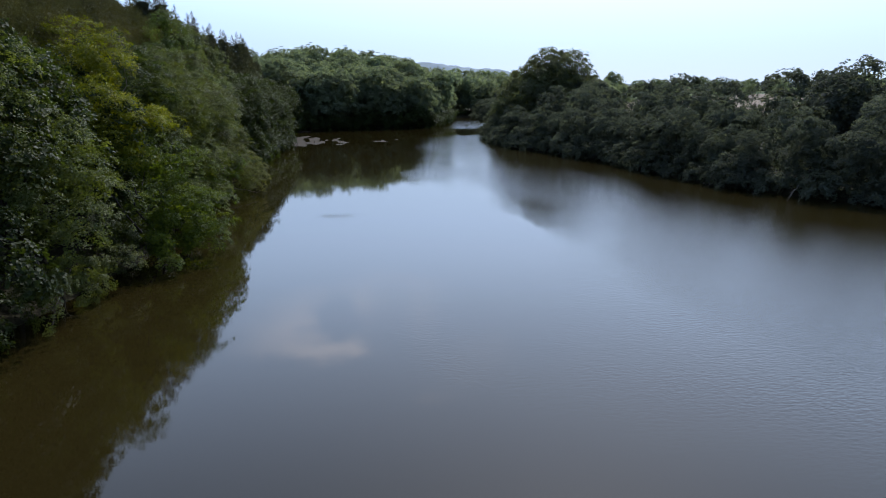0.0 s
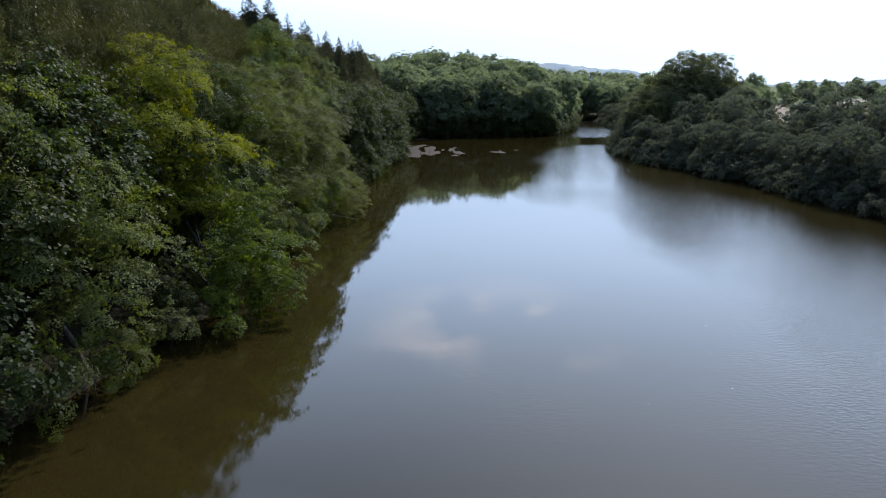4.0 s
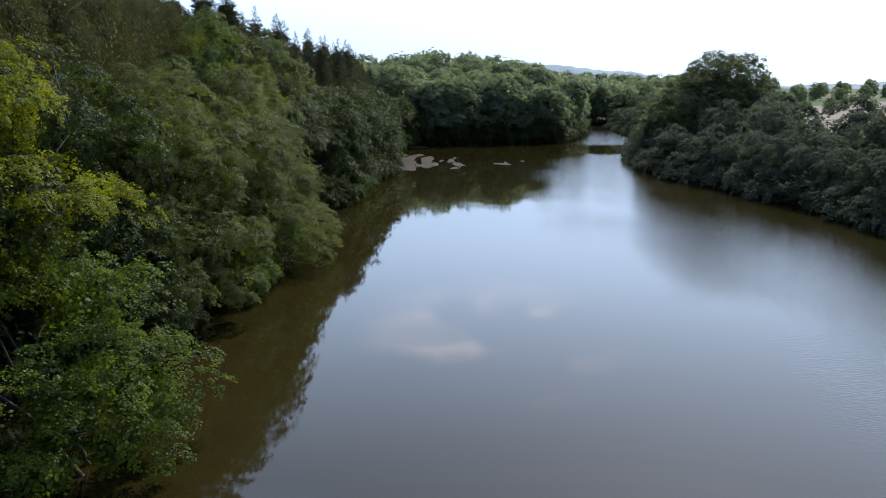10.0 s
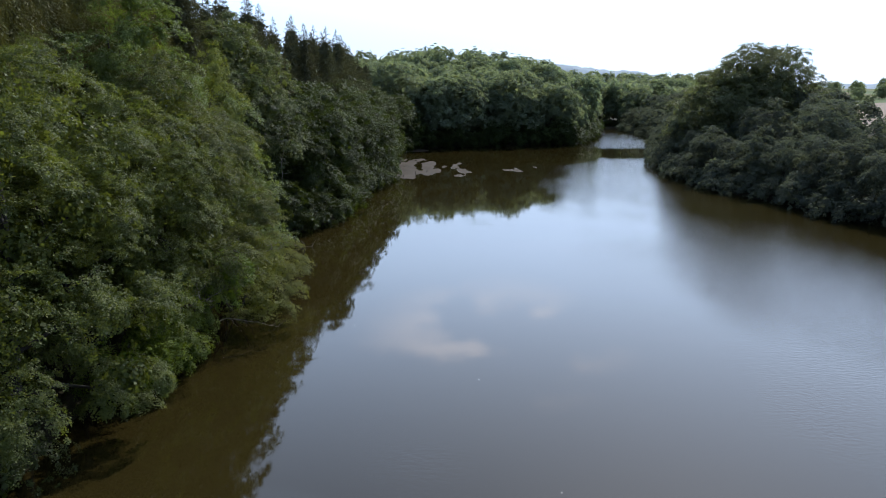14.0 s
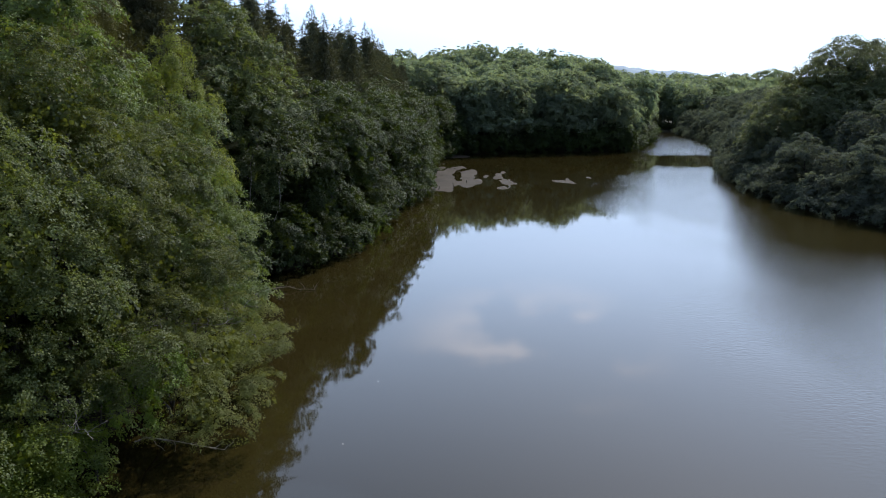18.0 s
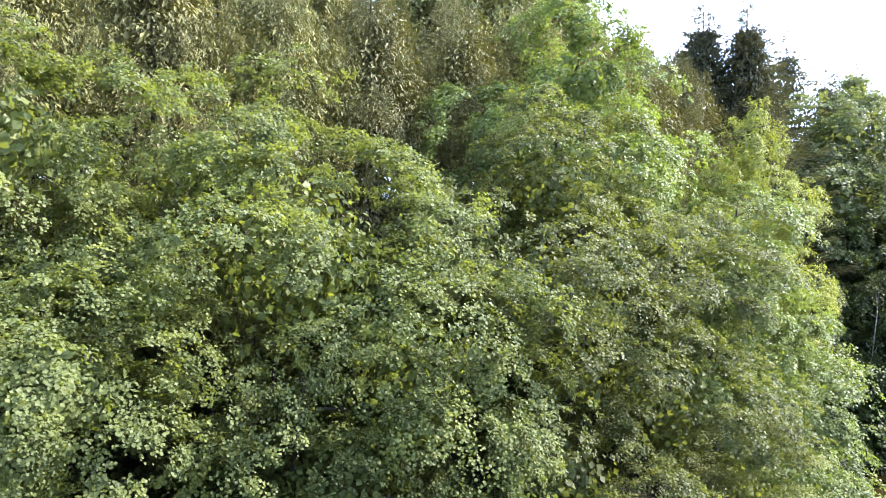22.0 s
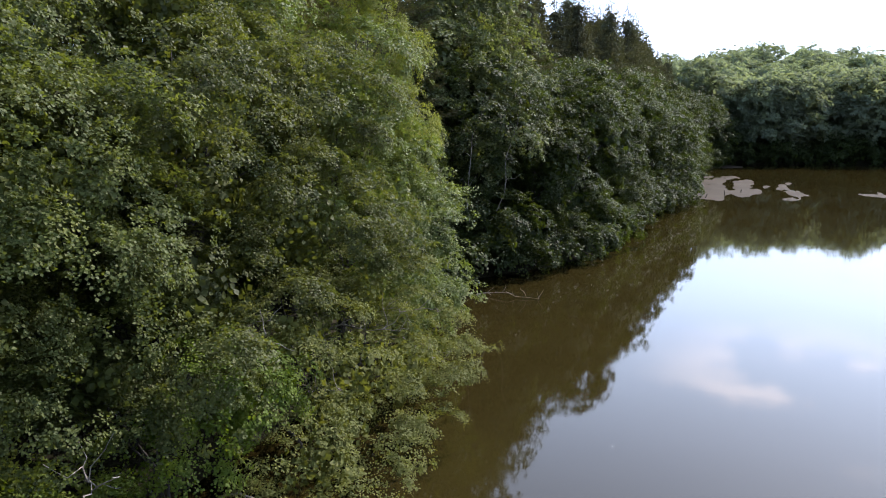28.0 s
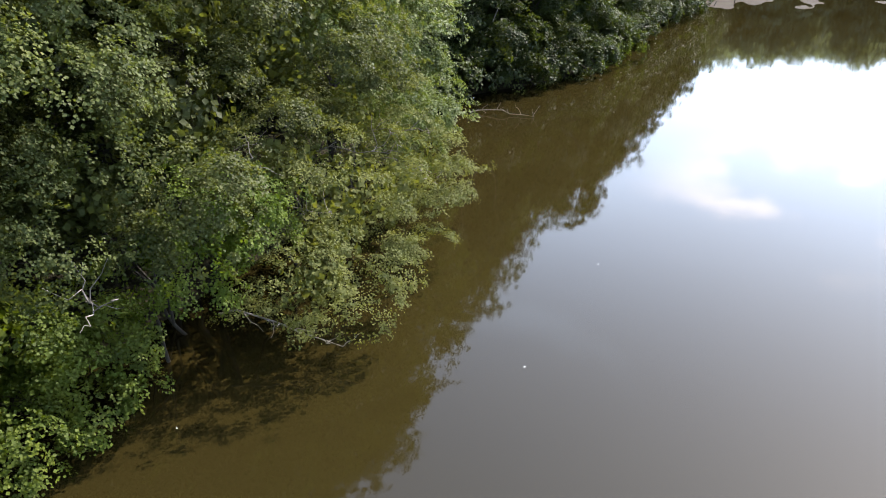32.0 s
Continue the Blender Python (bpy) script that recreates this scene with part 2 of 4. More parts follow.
M_ALDER = leaf_material("alder_leaves", (0.019, 0.027, 0.008), (0.057, 0.069, 0.021), (0.118, 0.136, 0.046), (1.7, 1.7, 0.58), rough=0.55, gloss=0.14)
M_OAK = leaf_material("dark_green_leaves", (0.01, 0.018, 0.006), (0.021, 0.033, 0.009), (0.056, 0.072, 0.018), (1.6, 1.6, 0.45), rough=0.6, gloss=0.2)
M_LIME = leaf_material("yellow_green_leaves", (0.046, 0.056, 0.005), (0.095, 0.107, 0.008), (0.185, 0.19, 0.016), (1.8, 1.7, 0.25), gloss=0.15)
M_BIRCH = leaf_material("yellowing_birch_leaves", (0.085, 0.098, 0.026), (0.13, 0.145, 0.036), (0.2, 0.205, 0.055), (1.4, 1.5, 0.5), trans=0.34)
M_SALLOW = leaf_material("grey_green_sallow_leaves", (0.045, 0.053, 0.017), (0.085, 0.096, 0.028), (0.15, 0.16, 0.05), (1.6, 1.6, 0.55), trans=0.34)
M_BRIGHT = leaf_material("bright_green_leaves", (0.038, 0.052, 0.014), (0.078, 0.102, 0.031), (0.145, 0.178, 0.062), (1.6, 1.7, 0.6), trans=0.34, rough=0.55, gloss=0.14)
M_HAZEL = leaf_material("fresh_green_leaves", (0.016, 0.027, 0.004), (0.05, 0.075, 0.011), (0.13, 0.165, 0.024), (1.75, 1.8, 0.4), trans=0.42, rough=0.6, gloss=0.15)
M_WILLOW = leaf_material("pale_willow_leaves", (0.045, 0.06, 0.026), (0.076, 0.095, 0.04), (0.13, 0.15, 0.066), (1.5, 1.5, 0.6), rough=0.6, gloss=0.2)
M_OSIER = leaf_material("silvery_willow_leaves", (0.05, 0.062, 0.033), (0.085, 0.10, 0.052), (0.14, 0.155, 0.08), (1.4, 1.4, 0.7), rough=0.55, gloss=0.25)
# field bank leaves: the bluish grey lift is haze put into their colour
M_THICKET = leaf_material("haze_greyed_thicket_leaves", (0.040, 0.046, 0.040), (0.064, 0.074, 0.062), (0.105, 0.12, 0.094), (1.5, 1.5, 0.95), trans=0.45, rough=0.7, gloss=0.05)
M_NEEDLE = leaf_material("dark_conifer_needles", (0.036, 0.04, 0.023), (0.066, 0.07, 0.04), (0.12, 0.116, 0.066), (1.3, 1.3, 0.6), trans=0.15, rough=0.7, gloss=0.1)
M_LARCH = leaf_material("brownish_conifer_sprays", (0.038, 0.04, 0.014), (0.078, 0.08, 0.025), (0.14, 0.135, 0.042), (1.5, 1.4, 0.5), trans=0.15, rough=0.6, gloss=0.15)
# far leaves are paler and bluer than near ones: distance haze painted in
M_FARLEAF = leaf_material("haze_paled_wood_leaves", (0.085, 0.104, 0.078), (0.145, 0.175, 0.118), (0.2, 0.232, 0.146), (1.5, 1.5, 0.9), trans=0.5, patch=0.12, rough=0.7, gloss=0.1)
M_BARK = bark_material("grey_brown_bark", (0.014, 0.012, 0.009), (0.045, 0.037, 0.029))
M_TWIG = bark_material("bare_grey_twigs", (0.12, 0.10, 0.08), (0.26, 0.225, 0.19), 20)
def land_material():
    """Dark woodland soil by the lake; meadows and stubble in patches out in the valley."""
    m = Nodes("woodland_soil_and_meadow")
    pos = m.add("ShaderNodeTexCoord").outputs["Object"]
    fine = m.noise(7.0, 6, 0.65, pos)
    soil = m.ramp(fine, [(0.3, (0.010, 0.008, 0.005)), (0.55, (0.022, 0.019, 0.010)), (0.75, (0.030, 0.040, 0.013))])
    cell = m.add("ShaderNodeTexVoronoi", Scale=0.008)
    m.link(pos, cell.inputs["Vector"])
    pick = m.add("ShaderNodeSeparateColor")
    m.link(cell.outputs["Color"], pick.inputs[0])
    plots = m.ramp(pick.outputs[0], [(0.0, (0.05, 0.075, 0.025)), (0.45, (0.085, 0.11, 0.035)), (0.6, (0.15, 0.108, 0.066)), (1.0, (0.06, 0.085, 0.03))])
    plots = m.mixcol(m.maprange(m.noise(0.15, 5, 0.6, pos), 0.3, 0.7, 0.0, 0.35), plots, (0.04, 0.055, 0.02))
    xyz = m.add("ShaderNodeSeparateXYZ")
    m.link(pos, xyz.inputs[0])
    out = m.add("ShaderNodeMath"); out.operation = 'MAXIMUM'
    m.link(m.maprange(xyz.outputs["X"], 72, 84, 0, 1), out.inputs[0]); m.link(m.maprange(xyz.outputs["Y"], 280, 300, 0, 1), out.inputs[1])
    p = m.add("ShaderNodeBsdfPrincipled", Roughness=0.95)
    p.inputs["Specular IOR Level"].default_value = 0.08
    m.link(m.mixcol(out.outputs[0], soil, plots), p.inputs["Base Color"])
    m.link(m.bump(fine, 0.8, 0.05), p.inputs["Normal"])
    m.link(p.outputs[0], m.out.inputs[0])
    return m.mat


M_SOIL = land_material()
M_MUD = ground_material("pale_wet_mud", [(0.3, (0.022, 0.017, 0.011)), (0.7, (0.055, 0.044, 0.032))], 0.3, 3.0, 0.012, rough=0.75, gloss=0.04)
M_FIELD = ground_material("dry_stubble_field", [(0.3, (0.105, 0.07, 0.042)), (0.7, (0.15, 0.106, 0.066))], 0.05, 1.2)
# the blue of the far hills is aerial haze, painted into the base colour
M_HILL = ground_material("haze_tinted_woods", [(0.35, (0.10, 0.145, 0.19)), (0.65, (0.17, 0.22, 0.25))], 0.01, 0.06, 0.5)
M_FEATHER = ground_material("white_feather", [(0.3, (0.62, 0.60, 0.56)), (0.7, (0.82, 0.81, 0.78))], 20, 90, 0.001)
M_WATER = water_material()


# ---- mesh helpers ----
def mesh_np(name, V, F, mat, smooth=False):
    V, F = np.asarray(V, np.float32), np.asarray(F, np.int32)
    me = bpy.data.meshes.new(name)
    k = F.shape[1]
    me.vertices.add(len(V)); me.vertices.foreach_set("co", V.ravel())
    me.loops.add(F.size); me.loops.foreach_set("vertex_index", F.ravel())
    me.polygons.add(len(F)); me.polygons.foreach_set("loop_start", np.arange(0, F.size, k, dtype=np.int32))
    if smooth:
        me.polygons.foreach_set("use_smooth", np.ones(len(F), bool))
    me.update(calc_edges=True)
    me.materials.append(mat)
    return me


def part(name, me, parent, label=""):
    ob = new(name, me)
    ob.parent = parent
    return tagged(ob, label)


def unit(a):
    return a / np.maximum(np.linalg.norm(a, axis=-1, keepdims=True), 1e-9)


def leaves(rng, P, N, size, slim=0.36, T=None):
    """Folded leaf blades at P, facing N, growing along T: two triangles each."""
    n = len(P)
    N = unit(N)
    if T is None:
        T = unit(np.cross(N, rng.normal(size=(n, 3))))
    B = unit(np.cross(N, T))
    s = size * rng.uniform(0.65, 1.3, (n, 1))
    V = np.stack([P - T * s * 0.5, P + B * s * slim + N * s * 0.09, P + T * s * 0.55 - N * s * 0.06, P - B * s * slim + N * s * 0.09], 1).reshape(-1, 3)
    i = np.arange(n)[:, None] * 4
    F = np.concatenate([i + [0, 2, 1], i + [0, 3, 2]], 1).reshape(-1, 3)
    return V, F


def stack(chunks):
    Vs, Fs, o = [], [], 0
    for V, F in chunks:
        Vs.append(V); Fs.append(F + o); o += len(V)
    return np.concatenate(Vs), np.concatenate(Fs)


def tube(points, radii, sides=7):
    """A tapered limb along points."""
    P = np.asarray(points, float)
    rings = []
    for k in range(len(P)):
        d = unit(P[min(k + 1, len(P) - 1)] - P[max(k - 1, 0)])
        a = unit(np.cross(d, (0.31, 0.9, 0.27)))
        b = np.cross(d, a)
        ang = np.linspace(0, 2 * np.pi, sides, endpoint=False)[:, None]
        rings.append(P[k] + radii[k] * (np.cos(ang) * a + np.sin(ang) * b))
    V = np.concatenate(rings)
    F = []
    for k in range(len(P) - 1):
        for s in range(sides):
            q = (s + 1) % sides
            F.append((k * sides + s, k * sides + q, (k + 1) * sides + q, (k + 1) * sides + s))
    return V, np.array(F)


def bowed(rng, a, b, n=5, wobble=0.12, sag=0.0):
    a, b = np.asarray(a, float), np.asarray(b, float)
    t = np.linspace(0, 1, n)[:, None]
    L = np.linalg.norm(b - a)
    P = a + (b - a) * t + rng.normal(size=(n, 3)) * wobble * L * 0.3 * np.sin(np.pi * t)
    P[:, 2] += (np.sin(np.pi * t) * sag * L)[:, 0]
    return P


def spaced(rng, P, gap):
    """Picks points that keep their distance from one another."""
    kept = np.zeros((0, 3))
    pick = []
    for k in range(len(P)):
        if not len(kept) or ((kept - P[k]) ** 2).sum(1).min() > gap * gap:
            kept = np.vstack([kept, P[k]])
            pick.append(k)
    return np.array(pick, int)


def crown_mesh(rng, lobes, mat, leaf=0.052, bough=0.78, bd=0.48, sprays=36, per=50, spray=0.19, core=22.0, core_leaf=0.15, droop=0.08, up=0.5, floor=0.1, front=None, slim=0.5, flat=0.62, jit=0.24, gaps=-1.2, relief=0.18, depth=0.42, inset=None):
    """A crown of boughs set apart over the outside of overlapping lobes (x, y, z, rx, ry, rz). Each bough is a dome of leafy tufts, bare below.
    bd: boughs for a square metre; sprays: tufts for a bough; per: leaves of a tuft; core: leaves inside for a square metre."""
    LB = np.array(lobes, float)
    if inset is None:
        inset = 0.15 if front is None else 0.5
    ph = rng.uniform(0, 6.3, 3)

    def wave(P):
        """Swelling boughs and the dark hollows between them."""
        return np.sin(1.5 * P[:, 0] + 1.9 * P[:, 1] + ph[0]) + np.sin(2.0 * P[:, 1] - 1.9 * P[:, 2] + ph[1]) + np.sin(2.3 * P[:, 2] + 1.4 * P[:, 0] + ph[2])

    C, R = LB[:, :3], LB[:, 3:6]
    cs, ns, inner, inner_n = [], [], [], []
    for j in range(len(LB)):
        area = 4 * np.pi * (np.prod(R[j]) ** (2 / 3))
        d = unit(rng.normal(size=(int(area * bd * 4) + 6, 3)))
        P = C[j] + d * R[j]
        w = wave(P)
        P = C[j] + d * R[j] * (0.97 + relief * w / 1.6)[:, None] + d * (rng.uniform(-depth, depth, (len(d), 1)) - inset * bough)
        ok = P[:, 2] > floor + 0.1
        for i in range(len(LB)):
            if i != j:
                ok &= (((P - C[i]) / R[i]) ** 2).sum(1) > 0.6
        if front is not None:
            ok &= rng.uniform(size=len(d)) < np.where(d @ np.asarray(front) > -0.15, 1.0, 0.12)
        ok &= w > gaps + rng.normal(size=len(d)) * 0.25
        n = unit(d / R[j]) * (1 - up) + np.array([0, 0, up]) + rng.normal(size=d.shape) * 0.2
        cs.append(P[ok]); ns.append(unit(n[ok]))
        d2 = unit(rng.normal(size=(int(area * core) + 4, 3)))
        q = C[j] + d2 * R[j] * rng.uniform(0.2, 0.6, (len(d2), 1))
        keep = q[:, 2] > floor
        inner.append(q[keep]); inner_n.append(d2[keep] + rng.normal(size=(keep.sum(), 3)) * 0.5)
    CB, NB = np.concatenate(cs), np.concatenate(ns)
    order = rng.permutation(len(CB))
    CB, NB = CB[order], NB[order]
    pick = spaced(rng, CB, 0.74 / math.sqrt(bd))
    CB, NB = CB[pick], NB[pick]
    k = len(CB)
    rb = bough * rng.uniform(0.55, 1.5, (k, 1, 1))
    # tufts over the dome of each bough
    d = unit(rng.normal(size=(k, sprays, 3)))
    side = (d * NB[:, None]).sum(-1, keepdims=True)
    d = unit(d + NB[:, None] * (np.abs(side) - side + 0.2))
    side = (d * NB[:, None]).sum(-1, keepdims=True)
    S = CB[:, None] + rb * (d - NB[:, None] * side * (1 - flat)) * rng.uniform(0.55, 1.3, (k, sprays, 1))
    S[..., 2] -= (droop * rb * (1 - side.clip(0, 1)))[..., 0]
    D = unit(d * 0.6 + NB[:, None] * 0.2 + np.array([0, 0, 0.45]) + rng.normal(size=d.shape) * 0.2).reshape(-1, 3)
    S = S.reshape(-1, 3)
    m = len(S)
    # each tuft is a small dome of leaves that point outwards from its shoot
    r = spray * rng.uniform(0.55, 1.45, (m, 1, 1))
    e = unit(rng.normal(size=(m, per, 3)))
    lean = (e * D[:, None]).sum(-1, keepdims=True)
    e = unit(e + D[:, None] * (np.abs(lean) - lean + 0.1))
    lean = (e * D[:, None]).sum(-1, keepdims=True)
    P = S[:, None] + r * (e - D[:, None] * lean * 0.35) * rng.uniform(0.45, 1.15, (m, per, 1))
    P[..., 2] -= (0.4 * droop * r * (1 - lean.clip(0, 1)))[..., 0]
    T = unit(e - D[:, None] * lean * 0.6 + rng.normal(size=e.shape) * 0.35 - np.array([0, 0, 0.15 + 0.3 * droop]))
    N = e * 0.4 + D[:, None] * 0.75 + rng.normal(size=e.shape) * jit
    N = N - (N * T).sum(-1, keepdims=True) * T
    P, T, N = P.reshape(-1, 3), T.reshape(-1, 3), N.reshape(-1, 3)
    ok = P[:, 2] > floor * 0.6
    return mesh_np("crown", *stack([leaves(rng, P[ok], N[ok], leaf, slim, T[ok]), leaves(rng, np.concatenate(inner), np.concatenate(inner_n), core_leaf, 0.46)]), mat)


def thing(name, at, label, category, group="", kind=""):
    e = new(name)
    e.location = at
    return tagged(e, label, category, group, kind)


def tree(name, label, base, lobes, mat, seed, trunk_r=0.2, lean=(0, 0), stems=1, group="", category="tree", bark=None, limbs=99, **kw):
    """A broadleaf tree: its lobes are given from its base."""
    rng = np.random.default_rng(seed)
    e = thing(name, base, label, category, group)
    bark = bark or M_BARK
    top = max(l[2] for l in lobes) * 0.92
    mid = np.mean([(l[0], l[1]) for l in lobes], 0) - 2.1 * np.array(kw.get('front') or (0, 0, 0))[:2]
    lean = (mid[0] + lean[0], mid[1] + lean[1])
    for s in range(stems):
        a = (rng.normal() * 0.35 * (stems > 1), rng.normal() * 0.35 * (stems > 1), -0.5)
        b = (lean[0] + rng.normal() * 0.3 * stems, lean[1] + rng.normal() * 0.3 * stems, top)
        tr = bowed(rng, a, b, 7, 0.10)
        part("trunk", mesh_np("trunk", *tube(tr, trunk_r * np.linspace(0.85, 0.2, 7)), bark, True), e)
    for l in lobes[:limbs]:
        z0 = max(0.25, min(l[2] * 0.6, top * 0.8))
        k = np.argmin(abs(tr[:, 2] - z0))
        li = bowed(rng, tr[k], (l[0], l[1], l[2]), 5, 0.18, 0.06)
        part("limb", mesh_np("limb", *tube(li, trunk_r * 0.36 * np.linspace(1, 0.25, 5), 5), bark, True), e)
    kw.setdefault("floor", 0.12)
    kw["floor"] -= base[2]
    part("crown", crown_mesh(rng, lobes, mat, **kw), e)
    return e


# ---- lake, banks and hills ----
SHORE_L = [(-140, -22), (-60, -19), (-30, -17), (-11, -14.8), (-4, -13.4), (1, -12.2), (8, -12.8), (16, -13.2), (20, -12.8), (24, -12.2), (29, -12.2), (34, -12.8), (40, -14.0), (45, -14.6), (50, -11.5), (54, -9.8), (68, -9.6), (82, -7.2), (96, -8.0), (112, -9.5), (125, -8.5), (138, -5.2), (141, -4.5), (143, 2), (148, 12), (149, 24), (154, 31), (173, 37), (187, 41), (212, 46), (225, 49), (240, 54)]
SHORE_R = [(-140, 62), (-60, 58), (-20, 52), (8, 45), (16, 41.5), (23, 38.5), (36, 38), (50, 38), (60, 35.8), (70, 33.8), (80, 32.3), (92, 33), (105, 35.2), (125, 41), (145, 48), (158, 51), (174, 54.5), (200, 57), (225, 59), (240, 58)]


def shore(line, y):
    return np.interp(y, [p[0] for p in line], [p[1] for p in line])


def ramp01(v, a, b):
    t = np.clip((v - a) / (b - a), 0, 1)
    return t * t * (3 - 2 * t)


def land(x, y):
    """Height of the ground."""
    x, y = np.asarray(x, float), np.asarray(y, float)
    xl, xr = shore(SHORE_L, y), shore(SHORE_R, y)
    d = np.maximum(xl - x, x - xr)
    d = np.where(y > 226, np.maximum(d, (y - 226) * 0.9), d)
    d = np.where(y < -130, np.maximum(d, (-130 - y) * 0.9), d)
    bank = np.where(d > 0, 0.35 * ramp01(d, 0, 0.8) + 0.1, -1.6 * ramp01(-d, 0, 5) - 0.05)
    left = (ramp01(d, 3, 22) * 3.4 + ramp01(d, 20, 120) * 14) * (x < 10) * ramp01(155 - y, -10, 25)
    right = (ramp01(d, 10, 60) * 1.6 + ramp01(d, 50, 190) * 6.5 + ramp01(d, 250, 900) * 6) * (x > 20)
    hill = 9.2 * np.exp(-(((x + 8) / 60) ** 2 + ((y - 205) / 40) ** 2)) * ramp01(d, 1, 16) * (y > 120)
    r = np.hypot(x, y)
    far = ramp01(r, 420, 1500) * 8
    rough = 0.12 * np.sin(x * 0.7 + 1.3 * np.sin(y * 0.31)) * np.cos(y * 0.57) * (d > 0.5)
    return bank + left + right + hill + far * (d > 0) + rough


def make_land():
    a = np.concatenate([-np.geomspace(70, 4000, 46)[::-1], np.arange(-66, 90, 1.5), np.geomspace(92, 4000, 46)])
    b = np.concatenate([-np.geomspace(150, 4000, 22)[::-1], np.arange(-145, 262, 1.5), np.geomspace(264, 4000, 50)])
    X, Y = np.meshgrid(a, b)
    Z = land(X, Y)
    V = np.stack([X, Y, Z], -1).reshape(-1, 3)
    nx, ny = len(a), len(b)
    i = (np.arange(ny - 1)[:, None] * nx + np.arange(nx - 1)).reshape(-1, 1)
    g = new("ground", mesh_np("ground", V, i + [0, 1, nx + 1, nx], M_SOIL, True))
    tagged(g, "dark woodland soil and undergrowth on the lake banks", "ground", kind="structure")
    wv = [(-75, -160, 0), (95, -160, 0), (95, 262, 0), (-75, 262, 0)]
    w = new("water", mesh_np("water", wv, [[0, 1, 2, 3]], M_WATER))
    tagged(w, "still murky brown lake water reflecting the sky", "lake", kind="structure")


make_land()


def gz(x, y):
    return float(land(x, y))


# ---- near trees on the wooded bank ----
F_E = (0.9, -0.35, 0.25)
NEAR = dict(front=F_E)


def bank_tree(name, label, x, y, lobes, mat, seed, **kw):
    z = gz(x, y)
    o = dict(NEAR)
    o.update(kw)
    return tree(name, label, (x, y, z), [(a - x, b - y, c - z, *r) for a, b, c, *r in lobes], mat, seed, **o)


bank_tree("alder_tree", "tall green alder overhanging the brown water", -13.8, 19.0, [
    (-13.4, 19.2, 8.8, 3.0, 3.0, 3.0), (-14.6, 16.4, 8.6, 2.2, 2.2, 2.0), (-11.9, 21.0, 6.8, 2.6, 2.5, 2.3), (-12.6, 19.8, 5.0, 2.4, 2.2, 1.7), (-11.6, 22.2, 3.6, 2.0, 1.9, 1.6), (-14.5, 18.4, 10.6, 2.2, 2.4, 1.7), (-11.5, 18.4, 4.0, 1.6, 1.6, 1.3)], M_ALDER, 11, trunk_r=0.15, stems=2)
bank_tree("alder_tree", "broad green alder with dense glossy leaves", -13.2, 25.5, [
    (-12.6, 25.0, 8.0, 3.1, 3.3, 3.0), (-11.6, 27.6, 5.6, 2.6, 2.6, 2.6), (-11.4, 24.0, 4.6, 2.6, 2.4, 2.0),
    (-13.6, 26.0, 10.6, 2.3, 2.5, 1.9), (-12.4, 29.6, 8.2, 2.2, 2.3, 2.4), (-11.4, 25.0, 6.5, 1.3, 1.4, 1.3)], M_ALDER, 12, trunk_r=0.15, stems=2)
bank_tree("alder_tree", "tall slender green alder above its neighbours", -15.6, 29.5, [
    (-15.4, 29.4, 13.8, 1.9, 2.1, 2.2), (-15.5, 29.5, 15.6, 1.0, 1.1, 1.5), (-15.2, 29.0, 11.2, 2.6, 2.8, 2.4), (-15.8, 31.6, 10.6, 2.3, 2.4, 2.4), (-16.0, 27.0, 12.0, 2.1, 2.2, 2.0)], M_BRIGHT, 13, trunk_r=0.22, leaf=0.07, per=34, spray=0.22)
bank_tree("alder_tree", "green alder leaning over the lake edge", -13.0, 32.8, [
    (-12.7, 32.2, 8.2, 2.1, 2.2, 2.4), (-12.0, 33.2, 5.4, 2.1, 2.1, 2.2), (-11.2, 33.0, 2.6, 2.1, 2.2, 1.7), (-12.4, 36.0, 4.4, 1.8, 1.7, 2.0), (-11.8, 35.4, 2.0, 1.7, 1.6, 1.4), (-12.8, 30.4, 5.2, 2.4, 2.2, 2.2), (-13.8, 33.8, 9.6, 1.5, 1.4, 1.6)], M_BRIGHT, 14, trunk_r=0.16, stems=2, leaf=0.065, per=38, spray=0.21)
bank_tree("birch_tree", "slender birch with yellowing hanging leaves", -14.0, 36.4, [
    (-13.8, 36.2, 11.8, 1.1, 1.1, 1.9), (-13.0, 36.9, 9.8, 0.9, 0.9, 2.2), (-12.7, 36.6, 7.4, 1.2, 1.2, 2.0)], M_BIRCH, 15, trunk_r=0.12, leaf=0.05, slim=0.45, droop=1.3, up=0.05, bough=0.5, bd=1.2, sprays=26, per=34, spray=0.19, gaps=-2.4, relief=0.08, depth=0.2)
bank_tree("sallow_bush", "grey-green sallow bush with bare twigs over the water", -10.4, 27.0, [
    (-9.3, 26.8, 2.4, 1.9, 2.2, 1.7), (-8.9, 25.6, 2.0, 1.6, 1.6, 1.3), (-9.8, 25.4, 3.5, 1.4, 1.5, 1.2), (-8.9, 29.0, 1.8, 1.5, 1.8, 1.3), (-8.6, 24.6, 1.4, 1.4, 1.5, 1.0), (-10.2, 28.8, 3.6, 1.6, 1.8, 1.4), (-9.6, 31.0, 1.6, 1.4, 1.7, 1.2)], M_SALLOW, 16, trunk_r=0.08, stems=4, category="bush", leaf=0.048, slim=0.4, bough=0.6, bd=0.75, sprays=26, per=34, spray=0.17, core=14, up=0.75, flat=0.45, gaps=-1.6, relief=0.15, depth=0.3, inset=0.0)
